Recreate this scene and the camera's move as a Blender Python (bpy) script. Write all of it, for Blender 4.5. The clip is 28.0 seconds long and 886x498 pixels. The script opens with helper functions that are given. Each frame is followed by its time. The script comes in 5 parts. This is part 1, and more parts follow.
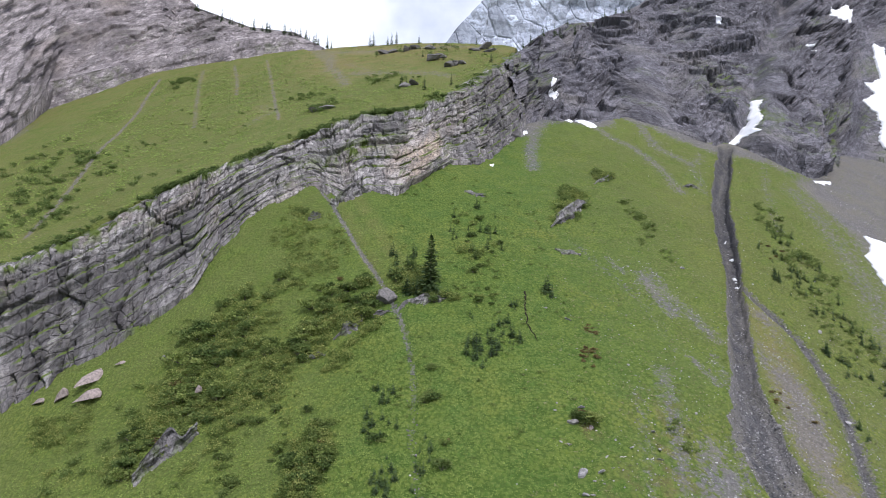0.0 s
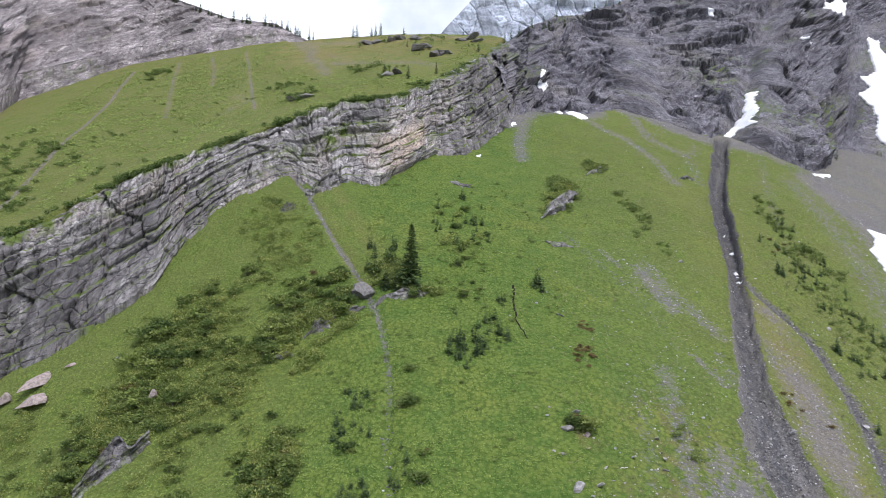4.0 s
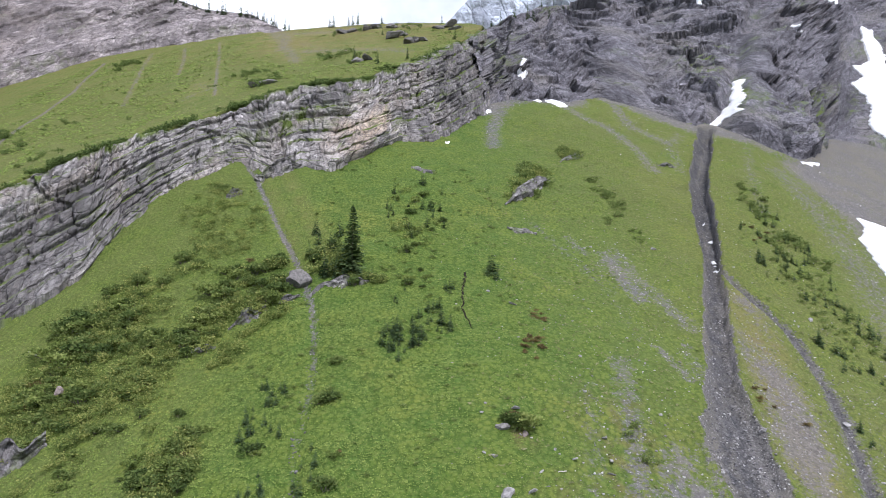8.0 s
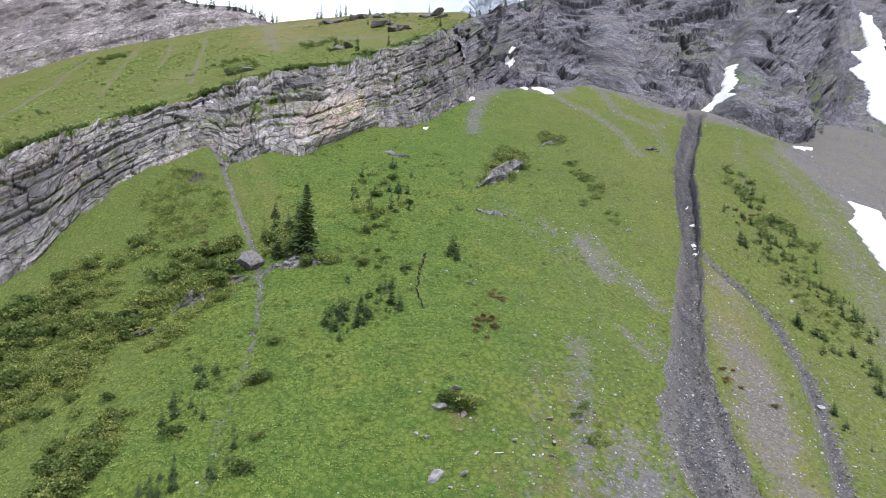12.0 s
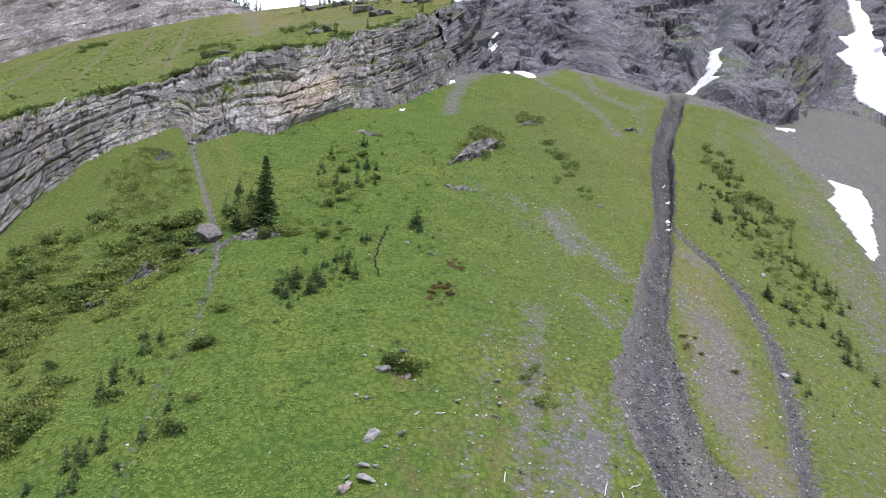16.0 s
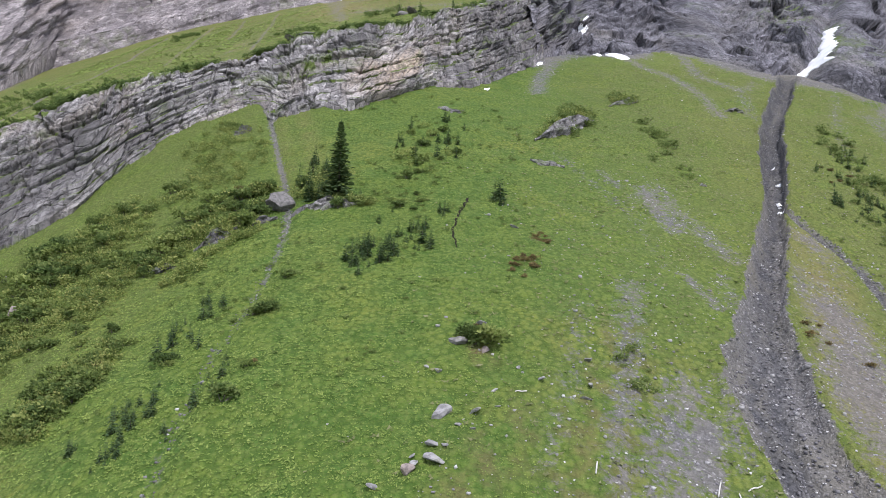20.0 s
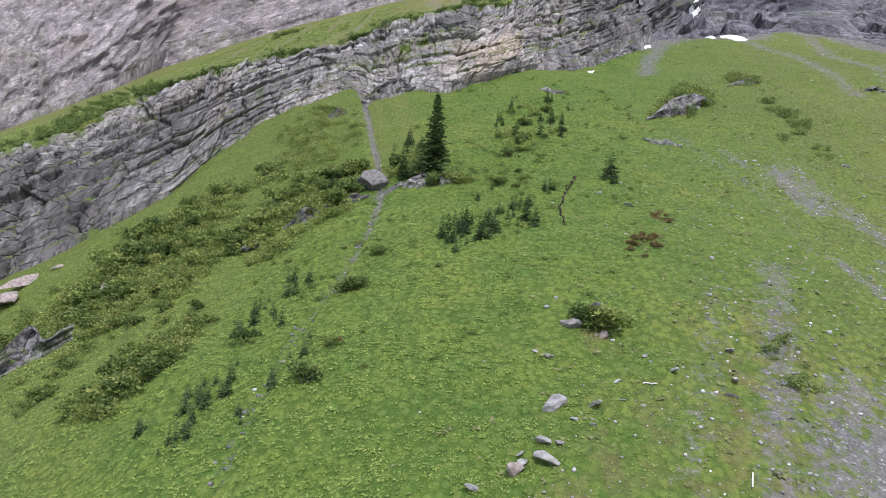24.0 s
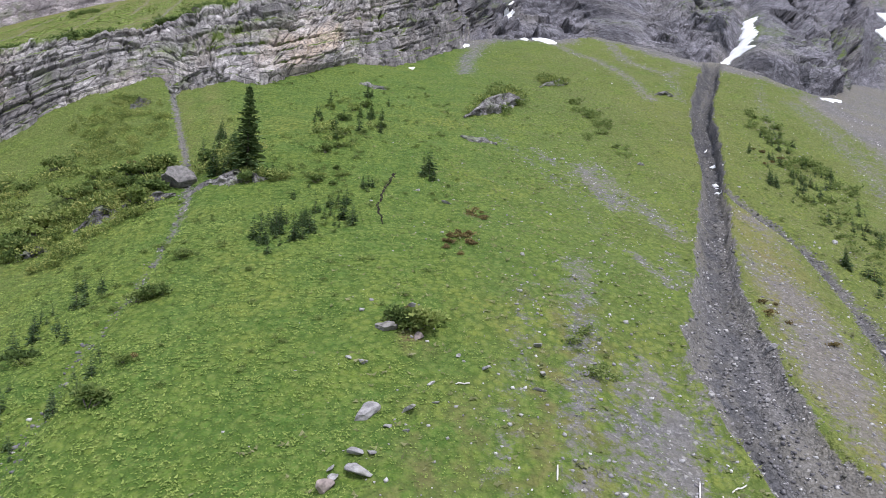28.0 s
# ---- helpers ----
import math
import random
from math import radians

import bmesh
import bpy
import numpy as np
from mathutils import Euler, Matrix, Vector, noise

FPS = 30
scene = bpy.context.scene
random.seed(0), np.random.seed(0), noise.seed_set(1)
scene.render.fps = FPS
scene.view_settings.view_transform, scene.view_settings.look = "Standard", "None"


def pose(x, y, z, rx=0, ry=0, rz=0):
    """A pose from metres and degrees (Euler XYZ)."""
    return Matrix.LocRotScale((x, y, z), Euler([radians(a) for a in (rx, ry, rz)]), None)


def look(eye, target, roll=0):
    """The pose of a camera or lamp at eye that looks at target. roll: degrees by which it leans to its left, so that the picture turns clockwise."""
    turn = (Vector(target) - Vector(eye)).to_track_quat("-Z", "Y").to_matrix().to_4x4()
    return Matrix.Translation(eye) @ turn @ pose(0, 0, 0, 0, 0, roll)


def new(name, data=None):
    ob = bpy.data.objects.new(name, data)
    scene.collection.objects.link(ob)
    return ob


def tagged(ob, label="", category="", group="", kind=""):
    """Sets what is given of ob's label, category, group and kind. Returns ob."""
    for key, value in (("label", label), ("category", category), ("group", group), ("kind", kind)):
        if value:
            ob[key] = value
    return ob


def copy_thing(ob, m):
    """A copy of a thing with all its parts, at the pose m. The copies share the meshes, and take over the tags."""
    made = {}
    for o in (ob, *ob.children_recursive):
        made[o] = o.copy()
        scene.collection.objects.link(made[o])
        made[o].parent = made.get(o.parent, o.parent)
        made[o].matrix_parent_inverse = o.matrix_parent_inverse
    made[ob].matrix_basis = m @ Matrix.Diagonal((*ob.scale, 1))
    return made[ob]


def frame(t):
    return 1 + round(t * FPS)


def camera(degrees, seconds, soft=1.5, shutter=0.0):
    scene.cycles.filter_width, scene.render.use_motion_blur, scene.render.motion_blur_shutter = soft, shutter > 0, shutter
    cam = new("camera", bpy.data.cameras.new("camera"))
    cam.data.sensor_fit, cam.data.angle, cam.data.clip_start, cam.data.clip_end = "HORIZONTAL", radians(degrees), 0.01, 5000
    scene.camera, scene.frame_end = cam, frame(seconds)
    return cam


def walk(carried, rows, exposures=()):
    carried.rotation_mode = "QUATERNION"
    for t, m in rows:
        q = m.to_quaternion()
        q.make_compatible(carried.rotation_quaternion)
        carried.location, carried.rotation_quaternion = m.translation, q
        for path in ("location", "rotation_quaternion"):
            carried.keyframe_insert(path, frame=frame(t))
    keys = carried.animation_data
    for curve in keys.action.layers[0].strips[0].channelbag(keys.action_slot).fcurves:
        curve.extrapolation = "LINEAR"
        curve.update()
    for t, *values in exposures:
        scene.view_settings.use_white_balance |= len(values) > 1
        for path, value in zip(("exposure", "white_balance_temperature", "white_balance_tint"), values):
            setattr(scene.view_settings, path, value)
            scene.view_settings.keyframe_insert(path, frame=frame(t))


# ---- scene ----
cam = camera(64.2, 28.0, soft=0.75)
PATH = [
    (0, (-0.01, -0.01, 0.00), (-0.13, 99.75, 6.93), 0.79),
    (0.5, (-0.44, 1.07, -0.08), (-0.23, 100.84, 6.77), 1.00),
    (1, (-0.70, 2.20, -0.18), (-0.14, 101.97, 6.68), 1.05),
    (1.5, (-0.78, 3.38, -0.30), (-0.08, 103.15, 6.57), 1.12),
    (2, (-0.70, 4.61, -0.44), (0.06, 104.37, 6.50), 1.08),
    (2.5, (-0.45, 5.88, -0.60), (0.24, 105.63, 6.37), 0.94),
    (3, (-0.04, 7.18, -0.79), (1.00, 106.92, 6.38), 0.62),
    (3.5, (0.52, 8.51, -0.99), (1.69, 108.24, 6.29), 0.63),
    (5.5, (3.91, 13.78, -1.92), (6.23, 113.47, 5.54), 0.42),
    (6, (4.95, 15.00, -2.17), (7.28, 114.67, 5.53), 0.40),
    (6.5, (6.04, 16.15, -2.42), (8.26, 115.83, 5.23), 0.36),
    (7, (7.16, 17.22, -2.68), (9.25, 116.91, 4.96), 0.35),
    (7.5, (8.30, 18.21, -2.95), (9.99, 117.90, 4.71), 0.31),
    (8, (9.45, 19.13, -3.22), (10.85, 118.82, 4.51), 0.42),
    (8.5, (10.59, 19.97, -3.50), (12.16, 119.65, 4.25), 0.26),
    (9, (11.70, 20.74, -3.80), (14.62, 120.40, 3.98), 0.06),
    (9.5, (12.74, 21.46, -4.12), (15.81, 121.10, 3.83), 0.06),
    (10, (13.71, 22.11, -4.45), (17.40, 121.72, 3.55), -0.05),
    (10.5, (14.57, 22.67, -4.80), (18.86, 122.26, 3.19), -0.15),
    (11, (15.32, 23.12, -5.15), (18.94, 122.73, 2.86), -0.13),
    (11.5, (15.98, 23.43, -5.50), (17.77, 123.10, 2.42), -0.03),
    (12, (16.57, 23.63, -5.86), (16.75, 123.32, 2.01), 0.01),
    (12.5, (17.14, 23.75, -6.21), (16.34, 123.44, 1.57), 0.14),
    (14.5, (19.67, 24.26, -7.83), (17.83, 123.95, -0.28), 0.09),
    (15, (20.33, 24.59, -8.30), (18.19, 124.28, -0.81), 0.05),
    (15.5, (20.95, 25.04, -8.79), (18.59, 124.73, -1.27), -0.18),
    (16, (21.50, 25.63, -9.27), (21.89, 125.35, -1.74), -0.33),
    (16.5, (21.94, 26.34, -9.75), (23.80, 126.04, -2.12), -0.57),
    (17, (22.25, 27.16, -10.20), (24.36, 126.85, -2.60), -0.75),
    (17.5, (22.41, 28.07, -10.61), (24.60, 127.76, -3.05), -0.69),
    (18, (22.41, 29.05, -10.98), (24.86, 128.73, -3.41), -0.68),
    (18.5, (22.28, 30.07, -11.31), (22.34, 129.78, -3.65), -0.18),
    (19, (22.02, 31.11, -11.62), (17.27, 130.70, -3.93), 0.42),
    (19.5, (21.70, 32.12, -11.91), (13.21, 131.47, -4.26), 0.96),
    (20, (21.34, 33.11, -12.20), (10.16, 132.19, -4.61), 1.47),
    (20.5, (20.98, 34.06, -12.50), (6.92, 132.77, -4.92), 1.87),
    (21, (20.65, 34.98, -12.79), (0.55, 132.67, -5.45), 2.36),
    (21.5, (20.34, 35.91, -13.10), (-1.82, 133.16, -5.89), 2.83),
    (23.5, (19.45, 39.58, -14.08), (-4.02, 136.50, -6.66), 3.01),
    (24, (19.31, 40.32, -14.20), (-4.70, 137.10, -6.57), 2.79),
    (24.5, (19.22, 40.92, -14.24), (-4.38, 137.79, -6.54), 2.83),
    (25, (19.19, 41.37, -14.21), (-3.98, 138.35, -6.62), 2.85),
    (25.5, (19.21, 41.65, -14.13), (-2.15, 139.04, -6.46), 2.51),
    (26, (19.31, 41.80, -14.01), (0.58, 139.74, -6.39), 2.26),
    (26.5, (19.47, 41.88, -13.87), (4.78, 140.51, -6.37), 2.17),
    (27, (19.69, 41.90, -13.73), (9.72, 141.12, -6.22), 1.60),
    (27.5, (19.98, 41.91, -13.60), (18.60, 141.61, -5.98), 1.10),
    (28, (20.33, 41.90, -13.48), (19.92, 141.63, -6.08), 0.49),
]
walk(cam, [(t, look(eye, target, roll)) for t, eye, target, roll in PATH], exposures=[(t, stops, 5950, 17) for t, stops in ((0.0, 0.22), (3.0, 0.3), (6.0, 0.38), (8.0, 0.43), (12.0, 0.46), (17.0, 0.38), (21.0, 0.44), (25.0, 0.48), (28.0, 0.47))])

# ---- daylight: thin bright cloud with a soft sun ----
SUN_EL, SUN_AZ = radians(56), radians(150)   # azimuth clockwise from +y: the sun stands high behind the start, to its right
world = bpy.data.worlds.new("sky")
scene.world = world
world.use_nodes = True
wn, wl = world.node_tree.nodes, world.node_tree.links
wn.clear()
sky = wn.new("ShaderNodeTexSky")
sky.sky_type, sky.sun_disc = "NISHITA", False
sky.sun_elevation, sky.sun_rotation, sky.altitude, sky.dust_density = SUN_EL, SUN_AZ, 1900, 1.0
coord, cloud_noise, cloud_ramp, cloud_mix = wn.new("ShaderNodeTexCoord"), wn.new("ShaderNodeTexNoise"), wn.new("ShaderNodeValToRGB"), wn.new("ShaderNodeMix")
cloud_mix.data_type = "RGBA"
cloud_noise.inputs["Scale"].default_value, cloud_noise.inputs["Detail"].default_value = 2.2, 7
cloud_ramp.color_ramp.elements[0].position, cloud_ramp.color_ramp.elements[1].position = 0.36, 0.56
cloud_mix.inputs["B"].default_value = (10.5, 10.8, 11.2, 1)
back, world_out = wn.new("ShaderNodeBackground"), wn.new("ShaderNodeOutputWorld")
back.inputs["Strength"].default_value = 0.105
wl.new(coord.outputs["Generated"], cloud_noise.inputs["Vector"])
wl.new(cloud_noise.outputs["Fac"], cloud_ramp.inputs["Fac"])
wl.new(cloud_ramp.outputs["Color"], cloud_mix.inputs["Factor"])
wl.new(sky.outputs["Color"], cloud_mix.inputs["A"])
wl.new(cloud_mix.outputs["Result"], back.inputs["Color"])
wl.new(back.outputs["Background"], world_out.inputs["Surface"])
sun = new("sun", bpy.data.lights.new("sun", "SUN"))
sun.data.energy, sun.data.angle, sun.data.color = 2.7, radians(1.5), (1.0, 0.95, 0.86)
sun_from = Vector((math.sin(SUN_AZ) * math.cos(SUN_EL), math.cos(SUN_AZ) * math.cos(SUN_EL), math.sin(SUN_EL)))
sun.matrix_world = look(sun_from * 400, (0, 0, 0))

# ---- materials ----


class Nodes:
    """A short way to write node materials."""

    def __init__(self, name, rough=0.9, spec=0.3):
        self.mat = bpy.data.materials.new(name)
        self.mat.use_nodes = True
        self.tree = self.mat.node_tree
        self.bsdf = self.tree.nodes["Principled BSDF"]
        self.bsdf.inputs["Roughness"].default_value = rough
        self.bsdf.inputs["Specular IOR Level"].default_value = spec

    def add(self, kind, **given):
        node = self.tree.nodes.new(kind)
        for key, value in given.items():
            key = key.replace("_", " ")
            if hasattr(value, "is_output"):
                self.tree.links.new(value, node.inputs[key])
            else:
                node.inputs[key].default_value = value
        return node

    def place(self, scale=(1, 1, 1), turn=(0, 0, 0)):
        geo = self.tree.nodes.new("ShaderNodeNewGeometry")
        return self.add("ShaderNodeMapping", Vector=geo.outputs["Position"], Scale=scale, Rotation=turn).outputs["Vector"]

    def noise(self, scale, detail=4, where=None, rough=0.55, twist=0.0):
        return self.add("ShaderNodeTexNoise", Vector=where or self.place(), Scale=scale, Detail=detail, Roughness=rough, Distortion=twist).outputs["Fac"]

    def cells(self, scale, where=None, what="Distance"):
        return self.add("ShaderNodeTexVoronoi", Vector=where or self.place(), Scale=scale).outputs[what]

    def joints(self, scale, where):
        """How far the nearest joint between blocks is, and a tone for each block."""
        near = self.add("ShaderNodeTexVoronoi", Vector=where, Scale=scale)
        near.feature = "DISTANCE_TO_EDGE"
        tone = self.add("ShaderNodeSeparateColor", Color=self.cells(scale, where, "Color")).outputs["Red"]
        return near.outputs["Distance"], tone

    def data(self, name):
        node = self.tree.nodes.new("ShaderNodeAttribute")
        node.attribute_name = name
        return node.outputs["Fac"]

    def island(self):
        return self.tree.nodes.new("ShaderNodeNewGeometry").outputs["Random Per Island"]

    def either(self):
        return self.tree.nodes.new("ShaderNodeObjectInfo").outputs["Random"]

    def ramp(self, fac, *stops):
        node = self.add("ShaderNodeValToRGB", Fac=fac)
        ramp = node.color_ramp
        while len(ramp.elements) < len(stops):
            ramp.elements.new(0.5)
        for element, (at, colour) in zip(ramp.elements, stops):
            element.position = at
            element.color = (*colour, 1) if isinstance(colour, tuple) else (colour, colour, colour, 1)
        return node.outputs["Color"]

    def mix(self, fac, a, b, how="MIX"):
        node = self.tree.nodes.new("ShaderNodeMix")
        node.data_type, node.blend_type = "RGBA", how
        for key, value in (("Factor", fac), ("A", a), ("B", b)):
            socket = next(s for s in node.inputs if s.name == key and s.type == ("VALUE" if key == "Factor" else "RGBA"))
            if hasattr(value, "is_output"):
                self.tree.links.new(value, socket)
            else:
                socket.default_value = (*value, 1) if isinstance(value, tuple) else value
        return next(s for s in node.outputs if s.type == "RGBA")

    def math(self, how, a, b=0.0, clamp=False):
        node = self.tree.nodes.new("ShaderNodeMath")
        node.operation, node.use_clamp = how, clamp
        for socket, value in zip(node.inputs, (a, b)):
            if hasattr(value, "is_output"):
                self.tree.links.new(value, socket)
            else:
                socket.default_value = value
        return node.outputs[0]

    def done(self, colour, height=None, far=0.1, strength=0.6, clear=0.0):
        if hasattr(colour, "is_output"):
            self.tree.links.new(colour, self.bsdf.inputs["Base Color"])
        else:
            self.bsdf.inputs["Base Color"].default_value = (*colour, 1)
        if height is not None:
            bump = self.add("ShaderNodeBump", Height=height, Strength=strength, Distance=far)
            self.tree.links.new(bump.outputs["Normal"], self.bsdf.inputs["Normal"])
        if clear:
            self.bsdf.inputs["Subsurface Weight"].default_value = clear
        return self.mat

    def leafy(self, colour, share=0.4):
        """Thin leaves: part of the light passes through them."""
        self.done(colour)
        through_light = self.tree.nodes.new("ShaderNodeBsdfTranslucent")
        mixed = self.tree.nodes.new("ShaderNodeMixShader")
        mixed.inputs["Fac"].default_value = share
        self.tree.links.new(colour, through_light.inputs["Color"])
        self.tree.links.new(self.bsdf.outputs["BSDF"], mixed.inputs[1])
        self.tree.links.new(through_light.outputs["BSDF"], mixed.inputs[2])
        self.tree.links.new(mixed.outputs["Shader"], self.tree.nodes["Material Output"].inputs["Surface"])
        return self.mat


def ground_material():
    n = Nodes("meadow_and_scree", 0.95, 0.15)
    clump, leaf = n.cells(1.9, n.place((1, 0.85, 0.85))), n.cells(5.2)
    broad, mid, fine = n.noise(0.035, 5), n.noise(0.22, 6), n.noise(2.6, 5, rough=0.7)
    grass = n.ramp(broad, (0.36, (0.102, 0.158, 0.026)), (0.5, (0.132, 0.180, 0.031)), (0.64, (0.175, 0.198, 0.040)))
    grass = n.mix(n.ramp(mid, (0.42, 0.0), (0.60, 0.8)), grass, (0.062, 0.128, 0.024))
    grass = n.mix(n.ramp(fine, (0.46, 0.0), (0.60, 0.7)), grass, (0.15, 0.185, 0.048))
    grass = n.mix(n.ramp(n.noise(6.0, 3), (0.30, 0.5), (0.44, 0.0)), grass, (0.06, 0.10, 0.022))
    grass = n.mix(n.ramp(n.noise(0.75, 6, rough=0.7), (0.5, 0.0), (0.64, 0.5)), grass, (0.125, 0.16, 0.042))
    # Clump gaps painted darker and leaf middles lighter, like shade between plants.
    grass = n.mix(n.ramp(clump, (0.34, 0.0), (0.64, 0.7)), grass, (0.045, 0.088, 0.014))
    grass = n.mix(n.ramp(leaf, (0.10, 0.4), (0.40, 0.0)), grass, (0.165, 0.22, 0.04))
    # Dry grass colour, which also paints some sunlight onto the turf.
    dry_sunlit = n.math("MULTIPLY", n.data("dry_sunlit"), n.ramp(mid, (0.34, 0.25), (0.58, 1.0)))
    grass = n.mix(dry_sunlit, grass, n.ramp(fine, (0.4, (0.15, 0.135, 0.045)), (0.6, (0.225, 0.205, 0.08))))
    rust = n.math("MULTIPLY", n.data("rust"), n.ramp(n.noise(0.5, 5), (0.45, 0.0), (0.62, 0.65)))
    grass = n.mix(rust, grass, (0.155, 0.115, 0.06))
    pebble = n.cells(4.6, what="Color")
    shade = n.add("ShaderNodeSeparateColor", Color=pebble).outputs["Red"]
    grit = n.noise(9.0, 4)
    stone = n.mix(n.ramp(shade, (0.1, 0.0), (0.95, 1.0)), (0.12, 0.115, 0.122), (0.225, 0.217, 0.228))
    stone = n.mix(n.ramp(grit, (0.35, 0.8), (0.6, 0.0)), stone, (0.08, 0.077, 0.088))
    stone = n.mix(n.ramp(shade, (0.94, 0.0), (0.97, 0.6)), stone, (0.42, 0.41, 0.41))
    stone = n.mix(n.ramp(n.noise(0.12, 5), (0.42, 0.0), (0.62, 0.6)), stone, (0.18, 0.165, 0.135))
    stone = n.mix(n.math("MULTIPLY", n.data("dry_sunlit"), 0.7), stone, n.mix(shade, (0.125, 0.11, 0.095), (0.21, 0.19, 0.16)))
    wet_dark = n.math("MULTIPLY", n.data("wet_dark"), n.ramp(n.noise(0.5, 5), (0.3, 0.35), (0.6, 1.0)))
    stone = n.mix(wet_dark, stone, n.mix(shade, (0.045, 0.045, 0.055), (0.10, 0.098, 0.112)))
    edge = n.math("ADD", n.data("gravel"), n.math("MULTIPLY", n.math("SUBTRACT", n.noise(1.1, 10, rough=0.82), 0.5), 2.1))
    colour = n.mix(n.ramp(edge, (0.42, 0.0), (0.60, 0.95)), grass, stone)
    height = n.math("ADD", n.math("MULTIPLY", fine, 0.6), n.math("MULTIPLY", shade, 0.3))
    height = n.math("SUBTRACT", height, n.math("ADD", n.math("MULTIPLY", clump, 0.8), n.math("MULTIPLY", leaf, 0.5)))
    return n.done(colour, height, 0.30, 0.9)


def rock_material(name, dark, light, warm, streak=0.5, scale=1.0, moss=0.25, slant=0.0, long=0.11, blocks=(0.42, 0.30), crack=1.0, flow=0.10, bend=3.2):
    """Jointed rock: its grain follows the beds by the marks run (along the wall) and level (across the beds)."""
    n = Nodes(name, 0.88, 0.25)
    wall = n.add("ShaderNodeCombineXYZ", X=n.data("run"), Y=n.data("level")).outputs["Vector"]
    tall = n.add("ShaderNodeMapping", Vector=wall, Scale=(0.9 * scale, long * scale, 1), Rotation=(0, 0, slant)).outputs["Vector"]
    beds = n.add("ShaderNodeMapping", Vector=wall, Scale=(flow * scale, 0.8 * scale, 1), Rotation=(0, 0, slant)).outputs["Vector"]
    bent = n.add("ShaderNodeTexNoise", Vector=wall, Scale=0.35 * scale, Detail=8, Roughness=0.75).outputs["Color"]
    bent = n.mix(1.0, wall, n.mix(1.0, bent, (bend, bend, bend), "MULTIPLY"), "ADD")
    square = n.add("ShaderNodeMapping", Vector=bent, Scale=(blocks[0] * scale, blocks[1] * scale, 0), Rotation=(0, 0, slant)).outputs["Vector"]
    wide_joint, wide_tone = n.joints(0.8, square)
    fine_joint, fine_tone = n.joints(2.6, square)
    broad, grain = n.noise(0.09 * scale, 6), n.noise(1.7 * scale, 8, rough=0.7)
    colour = n.mix(n.ramp(broad, (0.33, 0.0), (0.66, 1.0)), dark, light)
    colour = n.mix(n.math("MULTIPLY", n.data("tone"), 0.55), colour, tuple(min(0.6, 1.35 * c) for c in light))
    colour = n.mix(1.0, colour, n.ramp(wide_tone, (0.0, 0.72), (1.0, 1.25)), "MULTIPLY")
    colour = n.mix(1.0, colour, n.ramp(fine_tone, (0.0, 0.70), (0.9, 1.15), (1.0, 1.45)), "MULTIPLY")
    colour = n.mix(n.ramp(n.noise(0.55, 6, tall, 0.65), (0.50, 0.0), (0.64, streak)), colour, tuple(0.45 * c for c in dark))
    colour = n.mix(n.ramp(n.noise(1.1, 6, tall, 0.65), (0.58, 0.0), (0.70, 0.8 * streak)), colour, tuple(min(0.62, 1.55 * c) for c in light))
    colour = n.mix(n.ramp(n.noise(1.6, 6, beds, 0.7), (0.36, 0.6), (0.46, 0.0)), colour, tuple(0.45 * c for c in dark))
    colour = n.mix(n.math("MULTIPLY", n.data("warm"), n.ramp(grain, (0.3, 0.5), (0.6, 1.0))), colour, warm)
    stain = n.math("MULTIPLY", n.data("stain"), n.ramp(n.noise(0.35, 6, tall, 0.6), (0.40, 1.0), (0.60, 0.4)))
    colour = n.mix(stain, colour, tuple(0.5 * c for c in dark))
    colour = n.mix(n.ramp(grain, (0.38, 0.8), (0.50, 0.0)), colour, tuple(0.45 * c for c in dark))
    colour = n.mix(n.ramp(wide_joint, (0.0, 0.75 * crack), (0.024, 0.0)), colour, tuple(0.22 * c for c in dark))
    colour = n.mix(n.ramp(fine_joint, (0.0, 0.6 * crack), (0.040, 0.0)), colour, tuple(0.30 * c for c in dark))
    green = n.math("MULTIPLY", n.data("ledge"), n.ramp(n.noise(0.35, 6), (0.42, 0.0), (0.56, moss * 3.0)), True)
    colour = n.mix(green, colour, n.mix(n.noise(3.0, 4), (0.05, 0.085, 0.016), (0.15, 0.19, 0.045)))
    height = n.math("ADD", grain, n.math("MULTIPLY", n.noise(1.6, 6, beds), 0.5))
    height = n.math("ADD", height, n.math("ADD", n.ramp(wide_joint, (0.0, 0.0), (0.06, 0.7)), n.math("MULTIPLY", fine_tone, 0.5)))
    return n.done(colour, height, 0.4 / scale, 0.9)


GROUND = ground_material()
LIMESTONE = rock_material("limestone", (0.195, 0.183, 0.187), (0.40, 0.38, 0.37), (0.56, 0.45, 0.35), 0.7, 1.0, 0.38, 0.0, 0.11, (0.34, 0.50), 0.75, 0.07, 0.7)
DARK_ROCK = rock_material("dark_folded_rock", (0.108, 0.104, 0.121), (0.225, 0.218, 0.242), (0.24, 0.225, 0.215), 0.5, 1.2, 0.35, 0.5, 0.5, (0.34, 0.5), 1.2, 0.35, 2.0)
BROWN_ROCK = rock_material("brown_grey_rock", (0.235, 0.208, 0.214), (0.43, 0.388, 0.385), (0.33, 0.28, 0.255), 0.45, 1.2, 0.12, 0.2, 0.5, (0.25, 0.5), 0.5, 0.25)
# Air haze is put into this rock's light bluish colours.
FAR_ROCK = rock_material("hazed_far_rock", (0.44, 0.48, 0.57), (0.55, 0.60, 0.69), (0.52, 0.55, 0.62), 0.15, 0.06, 0.0, 0.05, 0.11, (0.42, 0.30), 0.0)

